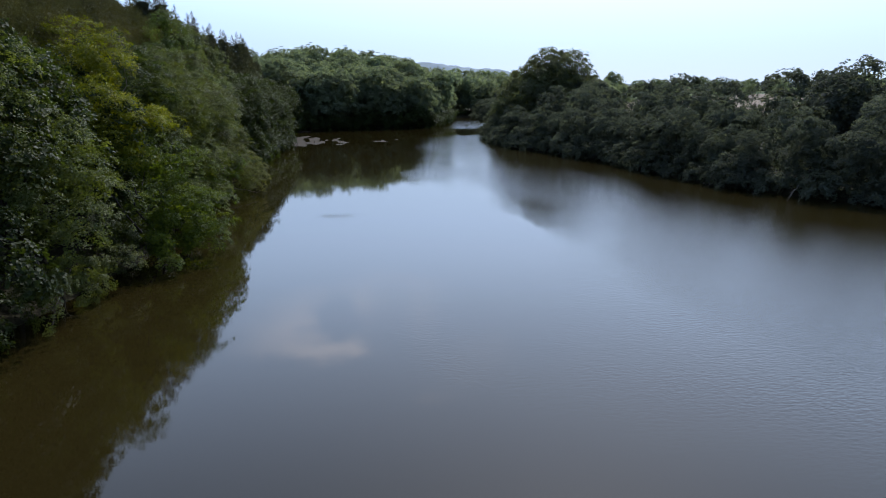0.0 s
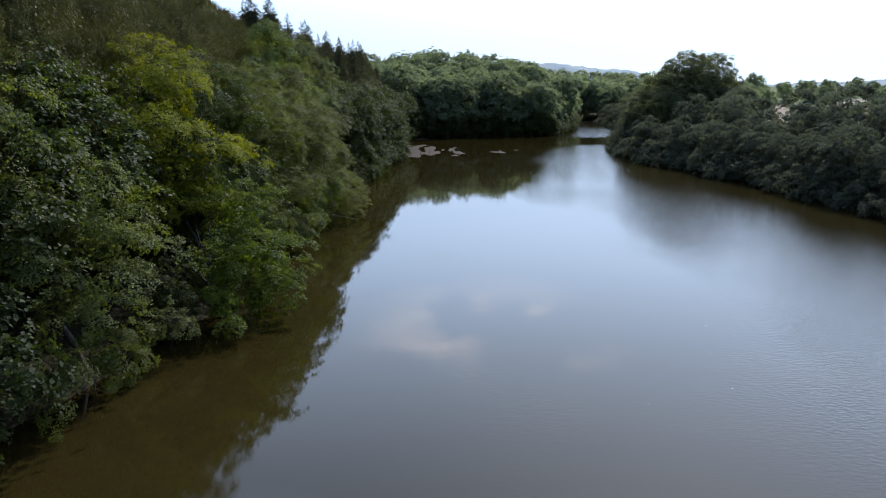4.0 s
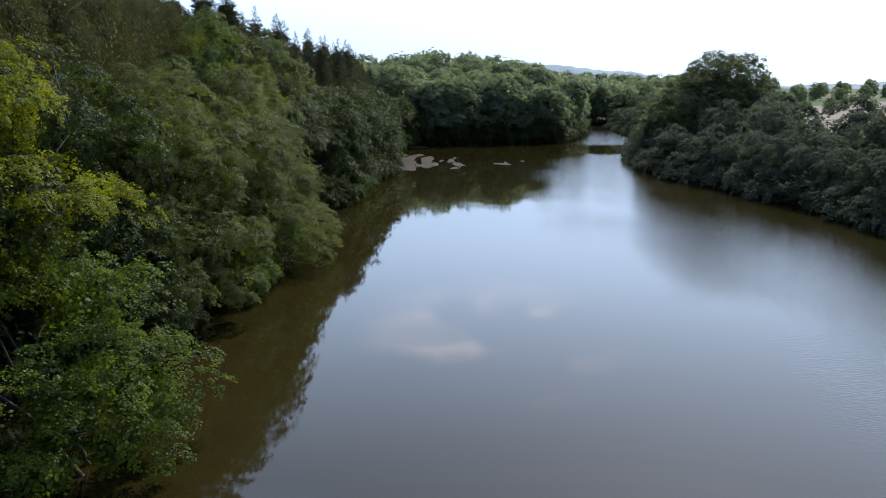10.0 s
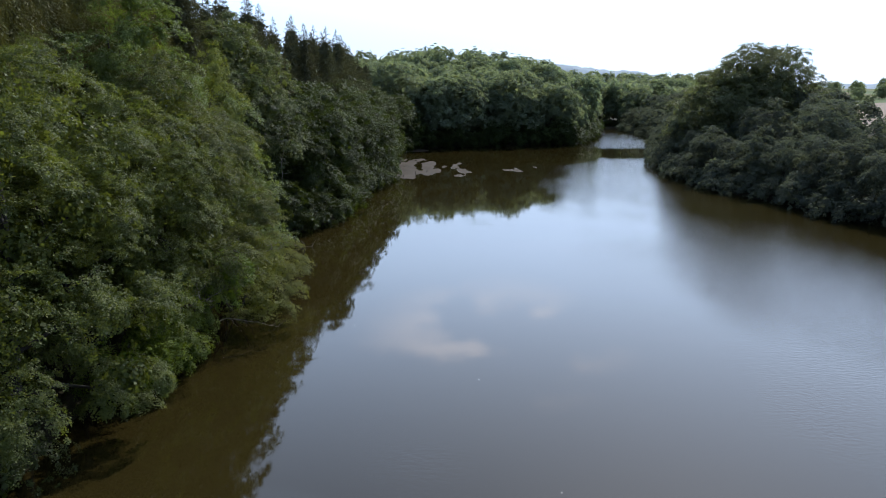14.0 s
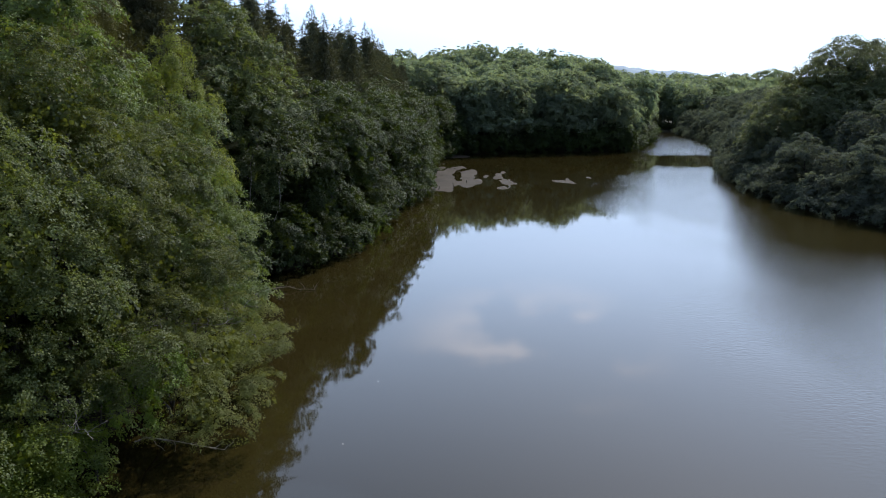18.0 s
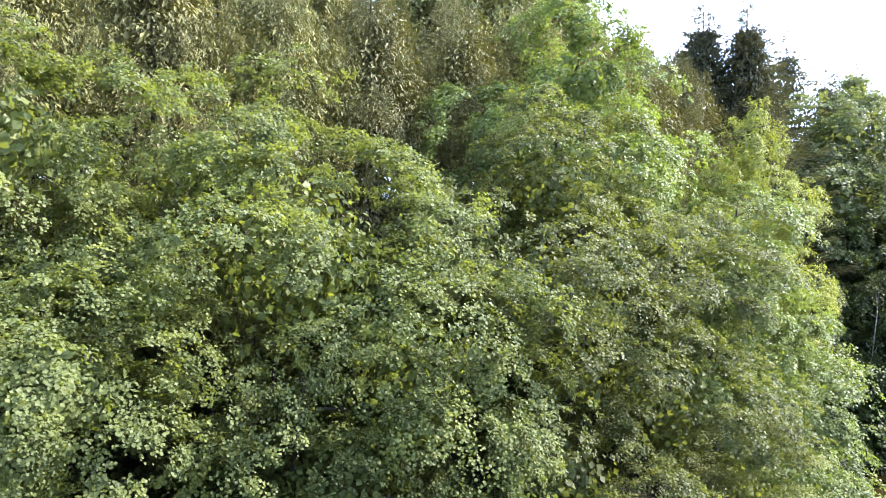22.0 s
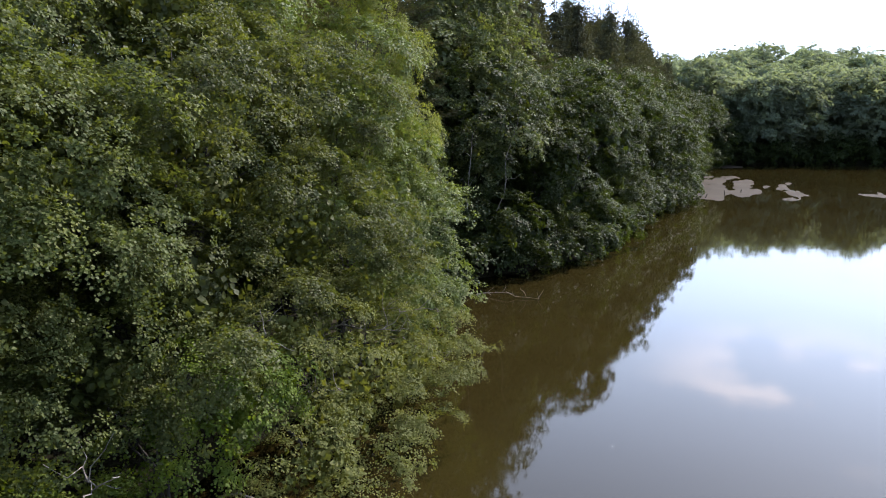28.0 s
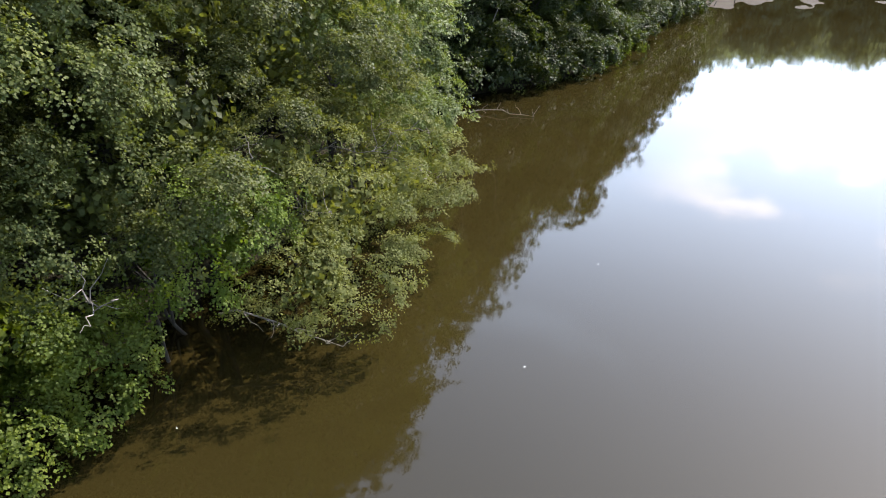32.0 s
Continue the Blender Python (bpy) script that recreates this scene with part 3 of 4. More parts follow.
bank_tree("hazel_bush", "bright green leafy bush by the water", -11.2, 23.6, [
    (-10.0, 24.0, 2.9, 1.1, 1.2, 1.1), (-10.6, 22.8, 2.6, 1.1, 1.1, 1.0)], M_HAZEL, 17, trunk_r=0.06, stems=3, category="bush", bough=0.5, bd=1.0, sprays=20, per=36, relief=0.2, depth=0.25, inset=0.1)
bank_tree("hazel_bush", "low green bush at the waterline", -11.8, 20.2, [
    (-11.4, 20.4, 1.2, 1.2, 1.5, 1.0), (-11.4, 18.6, 1.2, 1.3, 1.5, 1.1), (-11.6, 16.6, 1.3, 1.3, 1.4, 1.1)], M_HAZEL, 18, trunk_r=0.06, stems=3, category="bush", bough=0.5, bd=1.0, sprays=20, per=36, relief=0.2, depth=0.25, inset=0.1)
bank_tree("ash_tree", "tall pale green tree beyond the bay", -16.8, 50.0, [
    (-16.8, 50.0, 13.6, 3.0, 3.2, 3.4), (-15.4, 51.6, 10.2, 3.0, 3.0, 3.0), (-16.6, 47.6, 10.4, 2.8, 2.8, 2.8), (-14.8, 49.2, 7.2, 2.8, 2.8, 2.6), (-17.0, 45.6, 6.6, 2.6, 2.6, 3.0), (-15.8, 46.6, 3.4, 2.4, 2.4, 2.4)], M_WILLOW, 19, trunk_r=0.28, leaf=0.11, bough=0.95, bd=0.4, sprays=32, per=26, spray=0.27, core=10, core_leaf=0.3, gaps=-1.6, relief=0.14)
bank_tree("sallow_bush", "fresh green sallow clump by the bank", -11.6, 18.2, [
    (-10.8, 20.6, 1.7, 1.2, 1.3, 1.1), (-11.0, 19.3, 2.6, 1.2, 1.2, 1.1), (-10.6, 18.5, 1.3, 1.1, 1.2, 1.0)], M_HAZEL, 27, trunk_r=0.07, stems=3, category="bush", bough=0.5, bd=1.0, sprays=20, per=36, relief=0.2, depth=0.25, inset=0.1)
bank_tree("hazel_bush", "dark low bush overhanging the water", -13.0, 8.0, [
    (-11.6, 8.4, 1.7, 1.3, 1.7, 1.3), (-12.2, 10.8, 1.4, 1.2, 1.5, 1.1), (-12.6, 5.4, 1.3, 1.2, 1.6, 1.1), (-12.8, 3.4, 1.2, 1.1, 1.4, 1.0), (-13.3, -3.8, 1.7, 1.4, 2.0, 1.5), (-13.0, 0.8, 1.6, 1.3, 1.6, 1.4)], M_OAK, 28, trunk_r=0.07, stems=3, category="bush")
# the bank before them
bank_tree("oak_tree", "green tree in separate tiers reaching down to the water", -13.6, 13.0, [
    (-13.6, 12.0, 9.2, 2.7, 2.6, 2.6), (-11.7, 14.8, 7.4, 1.9, 1.9, 1.2), (-11.2, 14.4, 4.2, 2.0, 2.0, 1.6), (-14.0, 14.6, 11.0, 2.0, 2.0, 1.7), (-12.2, 11.0, 5.0, 2.1, 2.2, 1.8), (-10.4, 14.0, 2.0, 1.6, 1.7, 1.2), (-12.0, 9.4, 2.8, 1.8, 2.0, 1.5), (-12.7, 12.9, 6.4, 2.0, 1.8, 1.9)], M_ALDER, 21, trunk_r=0.26, stems=2)
bank_tree("oak_tree", "dark green broad tree behind the bank", -15.6, 8.0, [
    (-15.2, 8.0, 9.6, 3.0, 3.0, 3.0), (-14.4, 7.4, 6.0, 2.6, 2.8, 2.6), (-14.0, 6.0, 3.0, 2.2, 2.4, 2.0)], M_OAK, 22, trunk_r=0.26, leaf=0.078, bough=0.88, bd=0.42, sprays=34, per=28, spray=0.23)
bank_tree("lime_tree", "yellow-green sunlit tree in tiers of foliage", -15.2, 2.6, [
    (-15.1, 2.8, 11.2, 1.9, 2.3, 1.8), (-17.4, 2.6, 11.2, 2.6, 2.4, 2.1), (-13.6, 3.0, 7.7, 2.2, 2.5, 1.8), (-15.6, 1.4, 8.8, 2.4, 2.4, 1.8), (-13.4, 1.4, 6.2, 2.0, 2.0, 1.5), (-16.4, 0.6, 6.6, 2.4, 2.2, 2.0)], M_LIME, 23, trunk_r=0.22, leaf=0.078, bough=0.88, bd=0.42, sprays=34, per=28, spray=0.23)
bank_tree("hornbeam_bush", "large green bush with layered branches over the water", -11.0, -0.6, [
    (-10.2, -0.6, 3.0, 2.0, 2.3, 1.5), (-9.2, -0.4, 2.6, 1.6, 2.0, 1.2), (-11.0, -2.2, 2.4, 1.6, 1.6, 1.4), (-10.9, 0.2, 4.8, 1.9, 2.0, 1.4), (-9.4, 0.6, 1.3, 1.5, 1.7, 1.0), (-9.7, -1.6, 1.3, 1.6, 1.6, 1.1), (-10.8, -3.2, 1.3, 1.5, 1.5, 1.1), (-12.2, 1.0, 5.2, 1.7, 1.7, 1.3)], M_HAZEL, 24, trunk_r=0.12, stems=3, category="bush", up=0.8, leaf=0.078, bough=0.88, bd=0.42, sprays=34, per=28, spray=0.23)
bank_tree("alder_tree", "green alder with clumped leaves at the lake edge", -14.6, -8.6, [
    (-14.6, -8.8, 7.0, 2.3, 2.6, 2.2), (-13.7, -8.2, 5.4, 2.1, 2.4, 2.0), (-15.4, -10.8, 6.4, 2.4, 2.4, 2.4), (-14.0, -10.0, 3.6, 2.2, 2.2, 1.5), (-15.6, -12.6, 8.6, 2.2, 2.4, 2.2)], M_ALDER, 25, trunk_r=0.24, leaf=0.078, bough=0.88, bd=0.42, sprays=34, per=28, spray=0.23)
bank_tree("hazel_bush", "low bright green bush at the waterline", -13.6, -10.4, [
    (-13.2, -9.8, 1.2, 1.2, 1.5, 1.0), (-13.8, -12.0, 1.3, 1.4, 1.6, 1.1), (-12.9, -6.6, 1.1, 1.1, 1.4, 0.9)], M_ALDER, 26, trunk_r=0.06, stems=3, category="bush")


# ---- trees that repeat: built once each, then copied ----
def proto_lobes(rng, h, w, low=0.15, n=9):
    out = [(0, 0, h * 0.66, w * 0.62, w * 0.62, h * 0.32)]
    for k in range(n):
        a, q = k * 2.4 + rng.uniform(0, 0.6), rng.uniform(low, 0.86)
        reach = w * 0.62 * math.sin(math.pi * min(0.95, 0.18 + 0.8 * q)) ** 0.6
        r = w * rng.uniform(0.3, 0.46)
        out.append((math.cos(a) * reach, math.sin(a) * reach, q * h, r, r, r * rng.uniform(0.75, 1.0)))
    return out


def conifer(name, label, h, w, mat, seed, group, leaf=0.26, boughs=220, fill=10.0, ragged=0.25, slim=0.2, droop=0.35, full=0.62, hang=0.0, low=0.05, core=4.0, core_leaf=0.4):
    """Tiers of drooping fans round a straight trunk. full: below 1 the top is broad, above it is slender; hang: how far the sprays hang down."""
    rng = np.random.default_rng(seed)
    e = thing(name, (0, 0, 0), label, "tree", group)
    part("trunk", mesh_np("trunk", *tube(bowed(rng, (0, 0, -0.5), (0, 0, h * 0.97), 8, 0.01), np.linspace(0.2, 0.015, 8)), M_BARK, True), e)
    ps, ns, ts, zs = [], [], [], []
    for k in range(boughs):
        q = 1 - (1 - (k + rng.uniform()) / boughs) ** 1.1
        z, a = h * (low + (1 - low) * q), rng.uniform(0, 2 * np.pi)
        u = z / h
        l = (w * (1 - u) ** full + 0.03) * rng.uniform(1 - 1.6 * ragged, 1 + ragged)
        m = int(5 + l * fill)
        t = np.sqrt(rng.uniform(0.03, 1, m))
        side = rng.uniform(-1, 1, m) * 0.3 * l * (1.15 - t) + rng.normal(size=m) * 0.03
        drop = -droop * l * t + 0.6 * droop * l * t ** 3 - 0.35 * np.abs(side)
        out = np.array([np.cos(a), np.sin(a), 0.0])
        zs.append(np.full((m, 1), leaf * min(1.0, 0.45 + 0.6 * l)))
        ps.append(np.stack([np.cos(a) * t * l - np.sin(a) * side, np.sin(a) * t * l + np.cos(a) * side, z + drop + rng.normal(size=m) * 0.05 - hang * rng.uniform(0, 0.5, m)], -1))
        ns.append(out * (0.35 + hang) + np.array([0, 0, 0.8 - 0.7 * hang]) + rng.normal(size=(m, 3)) * 0.32)
        ts.append(out * (1 - 0.7 * hang) + np.array([0, 0, 0.15 - 1.1 * hang]) + np.array([-np.sin(a), np.cos(a), 0]) * np.sign(side)[:, None] * 0.5 * (1 - hang) + rng.normal(size=(m, 3)) * 0.25)
    P, N, T, size = np.concatenate(ps), np.concatenate(ns), unit(np.concatenate(ts)), np.concatenate(zs)
    if hang:
        # each hanging frond is a tail of short sprays
        g = 17
        s = rng.uniform(0, 1, (len(P), g, 1))
        F = P[:, None] + s * (T[:, None] * 0.25 - np.array([0, 0, 0.62])) + rng.normal(size=(len(P), g, 3)) * 0.085 * (1.15 - s)
        N = (N[:, None] + rng.normal(size=(len(P), g, 3)) * 0.4).reshape(-1, 3)
        T = unit(T[:, None] + rng.normal(size=(len(P), g, 3)) * 0.45).reshape(-1, 3)
        P, size = F.reshape(-1, 3), np.repeat(size, g, 0)
    n = int(boughs * core)
    q, a = low + (0.92 - low) * rng.uniform(0, 1, n) ** 0.85, rng.uniform(0, 2 * np.pi, n)
    rc = w * (1 - q) ** full * rng.uniform(0.05, 0.8, n)
    cp = np.stack([np.cos(a) * rc, np.sin(a) * rc, h * q - 0.3], -1)
    cn = np.stack([np.cos(a), np.sin(a), 0.5 + 0 * a], -1) + rng.normal(size=cp.shape) * 0.5
    part("crown", mesh_np("crown", *stack([leaves(rng, P, N, size, slim, T), leaves(rng, cp, cn, core_leaf, 0.16, unit(np.stack([0.5 * np.cos(a), 0.5 * np.sin(a), 0 * a - 0.7], -1) + rng.normal(size=cp.shape) * 0.35))]), mat), e)
    return e


def park(ob):
    """Keeps the first of a kind: its place comes with the first planting."""
    ob["unplanted"] = 1
    return ob


def plant(ob, x, y, s=1.0, turn=0.0, sz=None, dz=0.0):
    m = Matrix.Translation((x, y, gz(x, y) + dz)) @ Matrix.Rotation(turn, 4, 'Z') @ Matrix.Diagonal((s, s, sz or s, 1))
    if ob.get("unplanted"):
        del ob["unplanted"]
        ob.matrix_basis = m
        return ob
    c = copy_thing(ob, Matrix.Identity(4))
    c.matrix_basis = m
    return c


def protos(count, name, label, h, w, mat, seed, group, **kw):
    out = []
    for k in range(count):
        rng = np.random.default_rng(seed + k)
        out.append(park(tree(name, label, (0, 0, 0), proto_lobes(rng, h, w, kw.get("low", 0.15), kw.get("n", 9)), mat, seed + 50 + k, trunk_r=0.22, group=group, **{a: b for a, b in kw.items() if a not in ("low", "n")})))
    return out


MID = dict(slim=0.5, leaf=0.15, bough=1.05, bd=0.3, sprays=26, per=21, spray=0.33, core=4.0, core_leaf=0.4, gaps=-1.6, relief=0.16, floor=-9, jit=0.3)
mid_alder = protos(3, "bank_tree", "dark green broadleaf tree on the wooded bank", 10.0, 3.8, M_OAK, 300, "trees along the wooded bank", low=0.1, n=8, **MID)
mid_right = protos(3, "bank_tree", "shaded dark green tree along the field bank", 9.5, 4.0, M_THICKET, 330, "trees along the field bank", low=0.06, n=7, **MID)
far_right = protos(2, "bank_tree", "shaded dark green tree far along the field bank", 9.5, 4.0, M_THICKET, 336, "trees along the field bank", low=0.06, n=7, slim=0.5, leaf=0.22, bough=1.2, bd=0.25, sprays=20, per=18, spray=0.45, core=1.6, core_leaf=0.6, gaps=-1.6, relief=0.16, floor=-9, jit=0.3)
SKIRT = dict(slim=0.46, leaf=0.14, bough=0.7, bd=0.6, sprays=18, per=17, spray=0.28, core=5, core_leaf=0.3, floor=-9)
fine_alder = protos(2, "bank_tree", "dark green broadleaf tree beside the bay", 10.0, 3.8, M_OAK, 310, "trees along the wooded bank", low=0.06, n=11, slim=0.48, leaf=0.10, bough=0.95, bd=0.36, sprays=36, per=30, spray=0.26, core=6, core_leaf=0.35, floor=-9)
close_alder = protos(1, "bank_tree", "green broadleaf tree behind the leaning alders", 10.0, 3.8, M_ALDER, 314, "trees along the wooded bank", low=0.1, n=9, leaf=0.065, sprays=34, per=40, spray=0.2, core=14, floor=-9)
def skirt_bush(label, mat, seed, group):
    return park(tree("bank_bush", label, (0, 0, 0), [(0, 0, 1.2, 1.8, 1.6, 1.3), (1.2, 0.8, 0.7, 1.3, 1.2, 0.9), (-1.0, 0.9, 0.9, 1.3, 1.3, 1.0), (0.4, -1.2, 0.8, 1.4, 1.2, 0.9)], mat, seed, trunk_r=0.07, stems=2, category="bush", group=group, **SKIRT))


skirts = [skirt_bush("low dark bush trailing over the waterline", M_OAK, 345 + k, "bushes at the waterline") for k in range(2)]
field_skirts = [skirt_bush("shaded bush hanging over the field bank, leaves greyed with painted haze", M_THICKET, 347 + k, "bushes under the field bank") for k in range(2)]
FAR = dict(slim=0.5, leaf=0.29, bough=1.2, bd=0.3, sprays=18, per=17, spray=0.5, core=0.9, core_leaf=0.9, floor=-9, jit=0.3, flat=0.85, relief=0.08, depth=0.25, gaps=-2, n=12, limbs=5)
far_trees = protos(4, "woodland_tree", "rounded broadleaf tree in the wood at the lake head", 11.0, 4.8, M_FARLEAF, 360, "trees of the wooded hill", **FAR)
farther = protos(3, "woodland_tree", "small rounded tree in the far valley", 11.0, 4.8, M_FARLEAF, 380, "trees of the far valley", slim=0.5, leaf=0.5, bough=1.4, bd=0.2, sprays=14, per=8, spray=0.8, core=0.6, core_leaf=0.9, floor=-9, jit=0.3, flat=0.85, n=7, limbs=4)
fine_spruces = [park(conifer("spruce_tree", "dark spruce spire behind the yellowing birch", 16.0, 4.8, M_NEEDLE, 410 + k, "conifers of the plantation", leaf=0.15, boughs=850, fill=38.0, slim=0.1, full=0.85, ragged=0.35, low=0.4, core=16.0, core_leaf=0.18)) for k in range(2)]
spruces = [park(conifer("spruce_tree", "tall dark pointed spruce in the plantation", 16.0, 5.2, M_NEEDLE, 400 + k, "conifers of the plantation", leaf=0.23, boughs=300, fill=16.0, slim=0.12, full=0.88, ragged=0.4, low=0.45, core=8.0, core_leaf=0.28, droop=0.2)) for k in range(3)]
larches = [park(conifer("larch_tree", "feathery brownish conifer behind the bank trees", 20.0, 4.9, M_LARCH, 420 + k, "brownish conifers", leaf=0.12, boughs=300, fill=5.0, ragged=0.4, slim=0.1, core=26.0, core_leaf=0.2, droop=0.6, full=0.52, hang=0.85, low=0.48)) for k in range(2)]
back_larches = [park(conifer("larch_tree", "tall brownish conifer deep in the wood", 20.0, 5.2, M_LARCH, 430, "brownish conifers", leaf=0.24, boughs=170, fill=3.2, ragged=0.34, slim=0.12, core_leaf=0.3, droop=0.6, full=0.52, hang=0.85, low=0.58, core=20.0))]

rng = np.random.default_rng(5)
# wooded bank, up the lake from the bay
for k, y in enumerate(np.arange(48.0, 141, 4.8)):
    x = shore(SHORE_L, y) - 2.0 + rng.uniform(-0.4, 0.4)
    plant(fine_alder[k % 2] if y < 72 else mid_alder[k % 3], x, y, rng.uniform(0.85, 1.05), rng.uniform(0, 6.3))
    plant(fine_alder[(k + 1) % 2] if y < 60 else mid_alder[(k + 1) % 3], x - rng.uniform(4.0, 5.5), y + rng.uniform(-1.5, 1.5), rng.uniform(1.05, 1.25), rng.uniform(0, 6.3))
for k, y in enumerate(np.concatenate([np.arange(-26, -14, 3.4), np.arange(40, 142, 3.4)])):
    plant(skirts[k % 2], shore(SHORE_L, y) - 0.6, y, rng.uniform(0.75, 1.15), rng.uniform(0, 6.3))
# second row behind the near trees
for k, (x, y, sc) in enumerate([(-16.4, 15.5, 1.05), (-16.6, 22.4, 1.1), (-17.4, 36.0, 1.1), (-18.2, 40.6, 1.15), (-18, 8, 1.15), (-18, 2, 1.1), (-18, -4, 1.15), (-17.5, -13, 1.15), (-17, -20, 1.0), (-18, -28, 1.0), (-20, -38, 1.0), (-20.5, -50, 1.0), (-21, -64, 1.0), (-21, -80, 1.0)]):
    plant(close_alder[0] if k < 5 else mid_alder[k % 3], x, y, sc, rng.uniform(0, 6.3))
# under-storey that closes the wood behind them
for k, y in enumerate(np.arange(-16, 44, 3.6)):
    plant(mid_alder[k % 3], -20.6 + rng.uniform(-0.7, 0.7), y, rng.uniform(0.85, 1.05), rng.uniform(0, 6.3), dz=-1.2)
# conifers: two dark spires behind the birch, then the plantation
for k, (x, y, top) in enumerate([(-20.2, 43.2, 21.1), (-18.6, 44.2, 20.9), (-19.2, 45.8, 17.6), (-25.5, 47, 19.8), (-22.6, 46.4, 18.4), (-22.8, 42.0, 17.4)]):
    plant(fine_spruces[k % 2], x, y, (top - gz(x, y)) / 16.0, rng.uniform(0, 6.3))
for k, y in enumerate(np.arange(51, 135, 2.0)):
    x = np.interp(y, [50, 80, 134], [-20, -15.0, -15.5]) + rng.uniform(-1.2, 1.2)
    top = np.interp(y, [50, 80, 90, 134], [20.4, 18.2, 18.8, 17.8]) + rng.uniform(-1.8, 1.0)
    plant(spruces[k % 3], x, y, (top - gz(x, y)) / 16.0, rng.uniform(0, 6.3))
    if k % 2:
        x -= rng.uniform(3.5, 5.5)
        plant(spruces[(k + 1) % 3], x, y + rng.uniform(-1, 1), (top + 1.4 - gz(x, y)) / 16.0, rng.uniform(0, 6.3))
for k, y in enumerate(np.arange(-16, 41, 3.1)):
    x = -18.6 + rng.uniform(-0.8, 0.6)
    top = np.interp(y, [-16, 5, 16, 28, 40], [16.0, 16.5, 17.2, 18.0, 17.0]) + rng.uniform(-0.7, 0.7)
    plant(larches[k % 2], x, y, 1.0, rng.uniform(0, 6.3), sz=(top - gz(x, y)) / 20.0)
for x, top, y0, y1 in ((-23.2, 20.8, -18, 48), (-27.8, 24.0, 3, 46)):
    for y in np.arange(y0, y1, 4.3):
        px = x + rng.uniform(-0.8, 0.8)
        plant(back_larches[0], px, y + rng.uniform(-1, 1), 1.15, rng.uniform(0, 6.3), sz=(top + rng.uniform(-1, 1) - gz(px, y)) / 20.0)
# far wooded hill
k = 0
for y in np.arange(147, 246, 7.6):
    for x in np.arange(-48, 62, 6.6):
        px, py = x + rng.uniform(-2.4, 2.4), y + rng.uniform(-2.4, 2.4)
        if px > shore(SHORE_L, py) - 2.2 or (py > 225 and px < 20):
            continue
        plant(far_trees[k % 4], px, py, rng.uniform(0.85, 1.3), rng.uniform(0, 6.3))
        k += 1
for k, y in enumerate(np.arange(144, 226, 4.0)):
    plant(skirts[k % 2], shore(SHORE_L, y) - 0.8, y, rng.uniform(1.0, 1.6), rng.uniform(0, 6.3))
for k, x in enumerate(np.arange(-4, 30, 3.2)):
    y = np.interp(x, [-4.5, 2, 12, 24, 31], [141, 143, 148, 149, 154]) + 0.9
    plant(skirts[k % 2], x, y, rng.uniform(1.0, 1.6), rng.uniform(0, 6.3))
# trees beyond the lake head, in rows up the valley
for y, x0, x1, sc in ((256, 64, 100, 1.1), (268, 40, 110, 1.2), (305, 44, 150, 1.0), (360, 50, 180, 1.2), (430, 60, 200, 1.3), (520, 60, 190, 1.5)):
    for x in np.arange(x0, x1, 8.5 * sc):
        plant(farther[k % 3], x + rng.uniform(-2, 2), y + rng.uniform(-6, 6), sc * rng.uniform(0.8, 1.15), rng.uniform(0, 6.3)); k += 1
for x, y, sc in ((38, 246, 1.15), (43, 249, 1.2), (48, 246, 1.1), (53, 250, 1.25), (58, 245, 1.15), (62, 242, 1.2), (67, 238, 1.2), (66, 230, 1.1), (72, 244, 1.25)):
    plant(farther[k % 3], x, y, sc, rng.uniform(0, 6.3)); k += 1
for k, x in enumerate(np.arange(47, 62, 2.2)):
    plant(skirts[k % 2], x, 231 + rng.uniform(-1, 1), rng.uniform(0.6, 0.9), rng.uniform(0, 6.3))
# field bank: low trees by the water, taller ones behind them
for k, y in enumerate(np.arange(3, 226, 4.6)):
    x = shore(SHORE_R, y) + 2.0 + rng.uniform(-0.4, 0.8)
    low_trees = mid_right if y < 112 else far_right
    plant(low_trees[k % len(low_trees)], x, y, rng.uniform(0.5, 0.74), rng.uniform(0, 6.3))
    if k % 2:
        plant(low_trees[(k + 1) % len(low_trees)], x + rng.uniform(6, 8.5), y + rng.uniform(-2, 2), rng.uniform(0.8, 1.02), rng.uniform(0, 6.3))
    else:
        plant(far_right[k % 2], x + rng.uniform(13, 18), y + rng.uniform(-2, 2), rng.uniform(0.92, 1.2), rng.uniform(0, 6.3))
for k, y in enumerate(np.arange(4, 226, 4.4)):
    plant(field_skirts[k % 2], shore(SHORE_R, y) + 0.4, y, rng.uniform(0.7, 1.2), rng.uniform(0, 6.3))
for k, (x, y) in enumerate([(60, -8), (66, -22), (70, -40)]):
    plant(far_right[k % 2], x, y, 1.1, rng.uniform(0, 6.3))
for k, y in enumerate(np.arange(2, 40, 9.0)):
    plant(far_right[k % 2], shore(SHORE_R, y) + rng.uniform(20, 25), y, rng.uniform(1.15, 1.35), rng.uniform(0, 6.3))
# hedges across the valley fields
for dist, sc in ((330, 0.55), (470, 0.8), (650, 1.0)):
    for az in np.arange(17, 48, 1.5):
        if rng.uniform() < 0.8:
            a, d = radians(az + rng.uniform(-0.5, 0.5)), dist * rng.uniform(0.95, 1.06)
            plant(farther[k % 3], math.sin(a) * d, math.cos(a) * d, sc * rng.uniform(0.6, 1.15), rng.uniform(0, 6.3)); k += 1
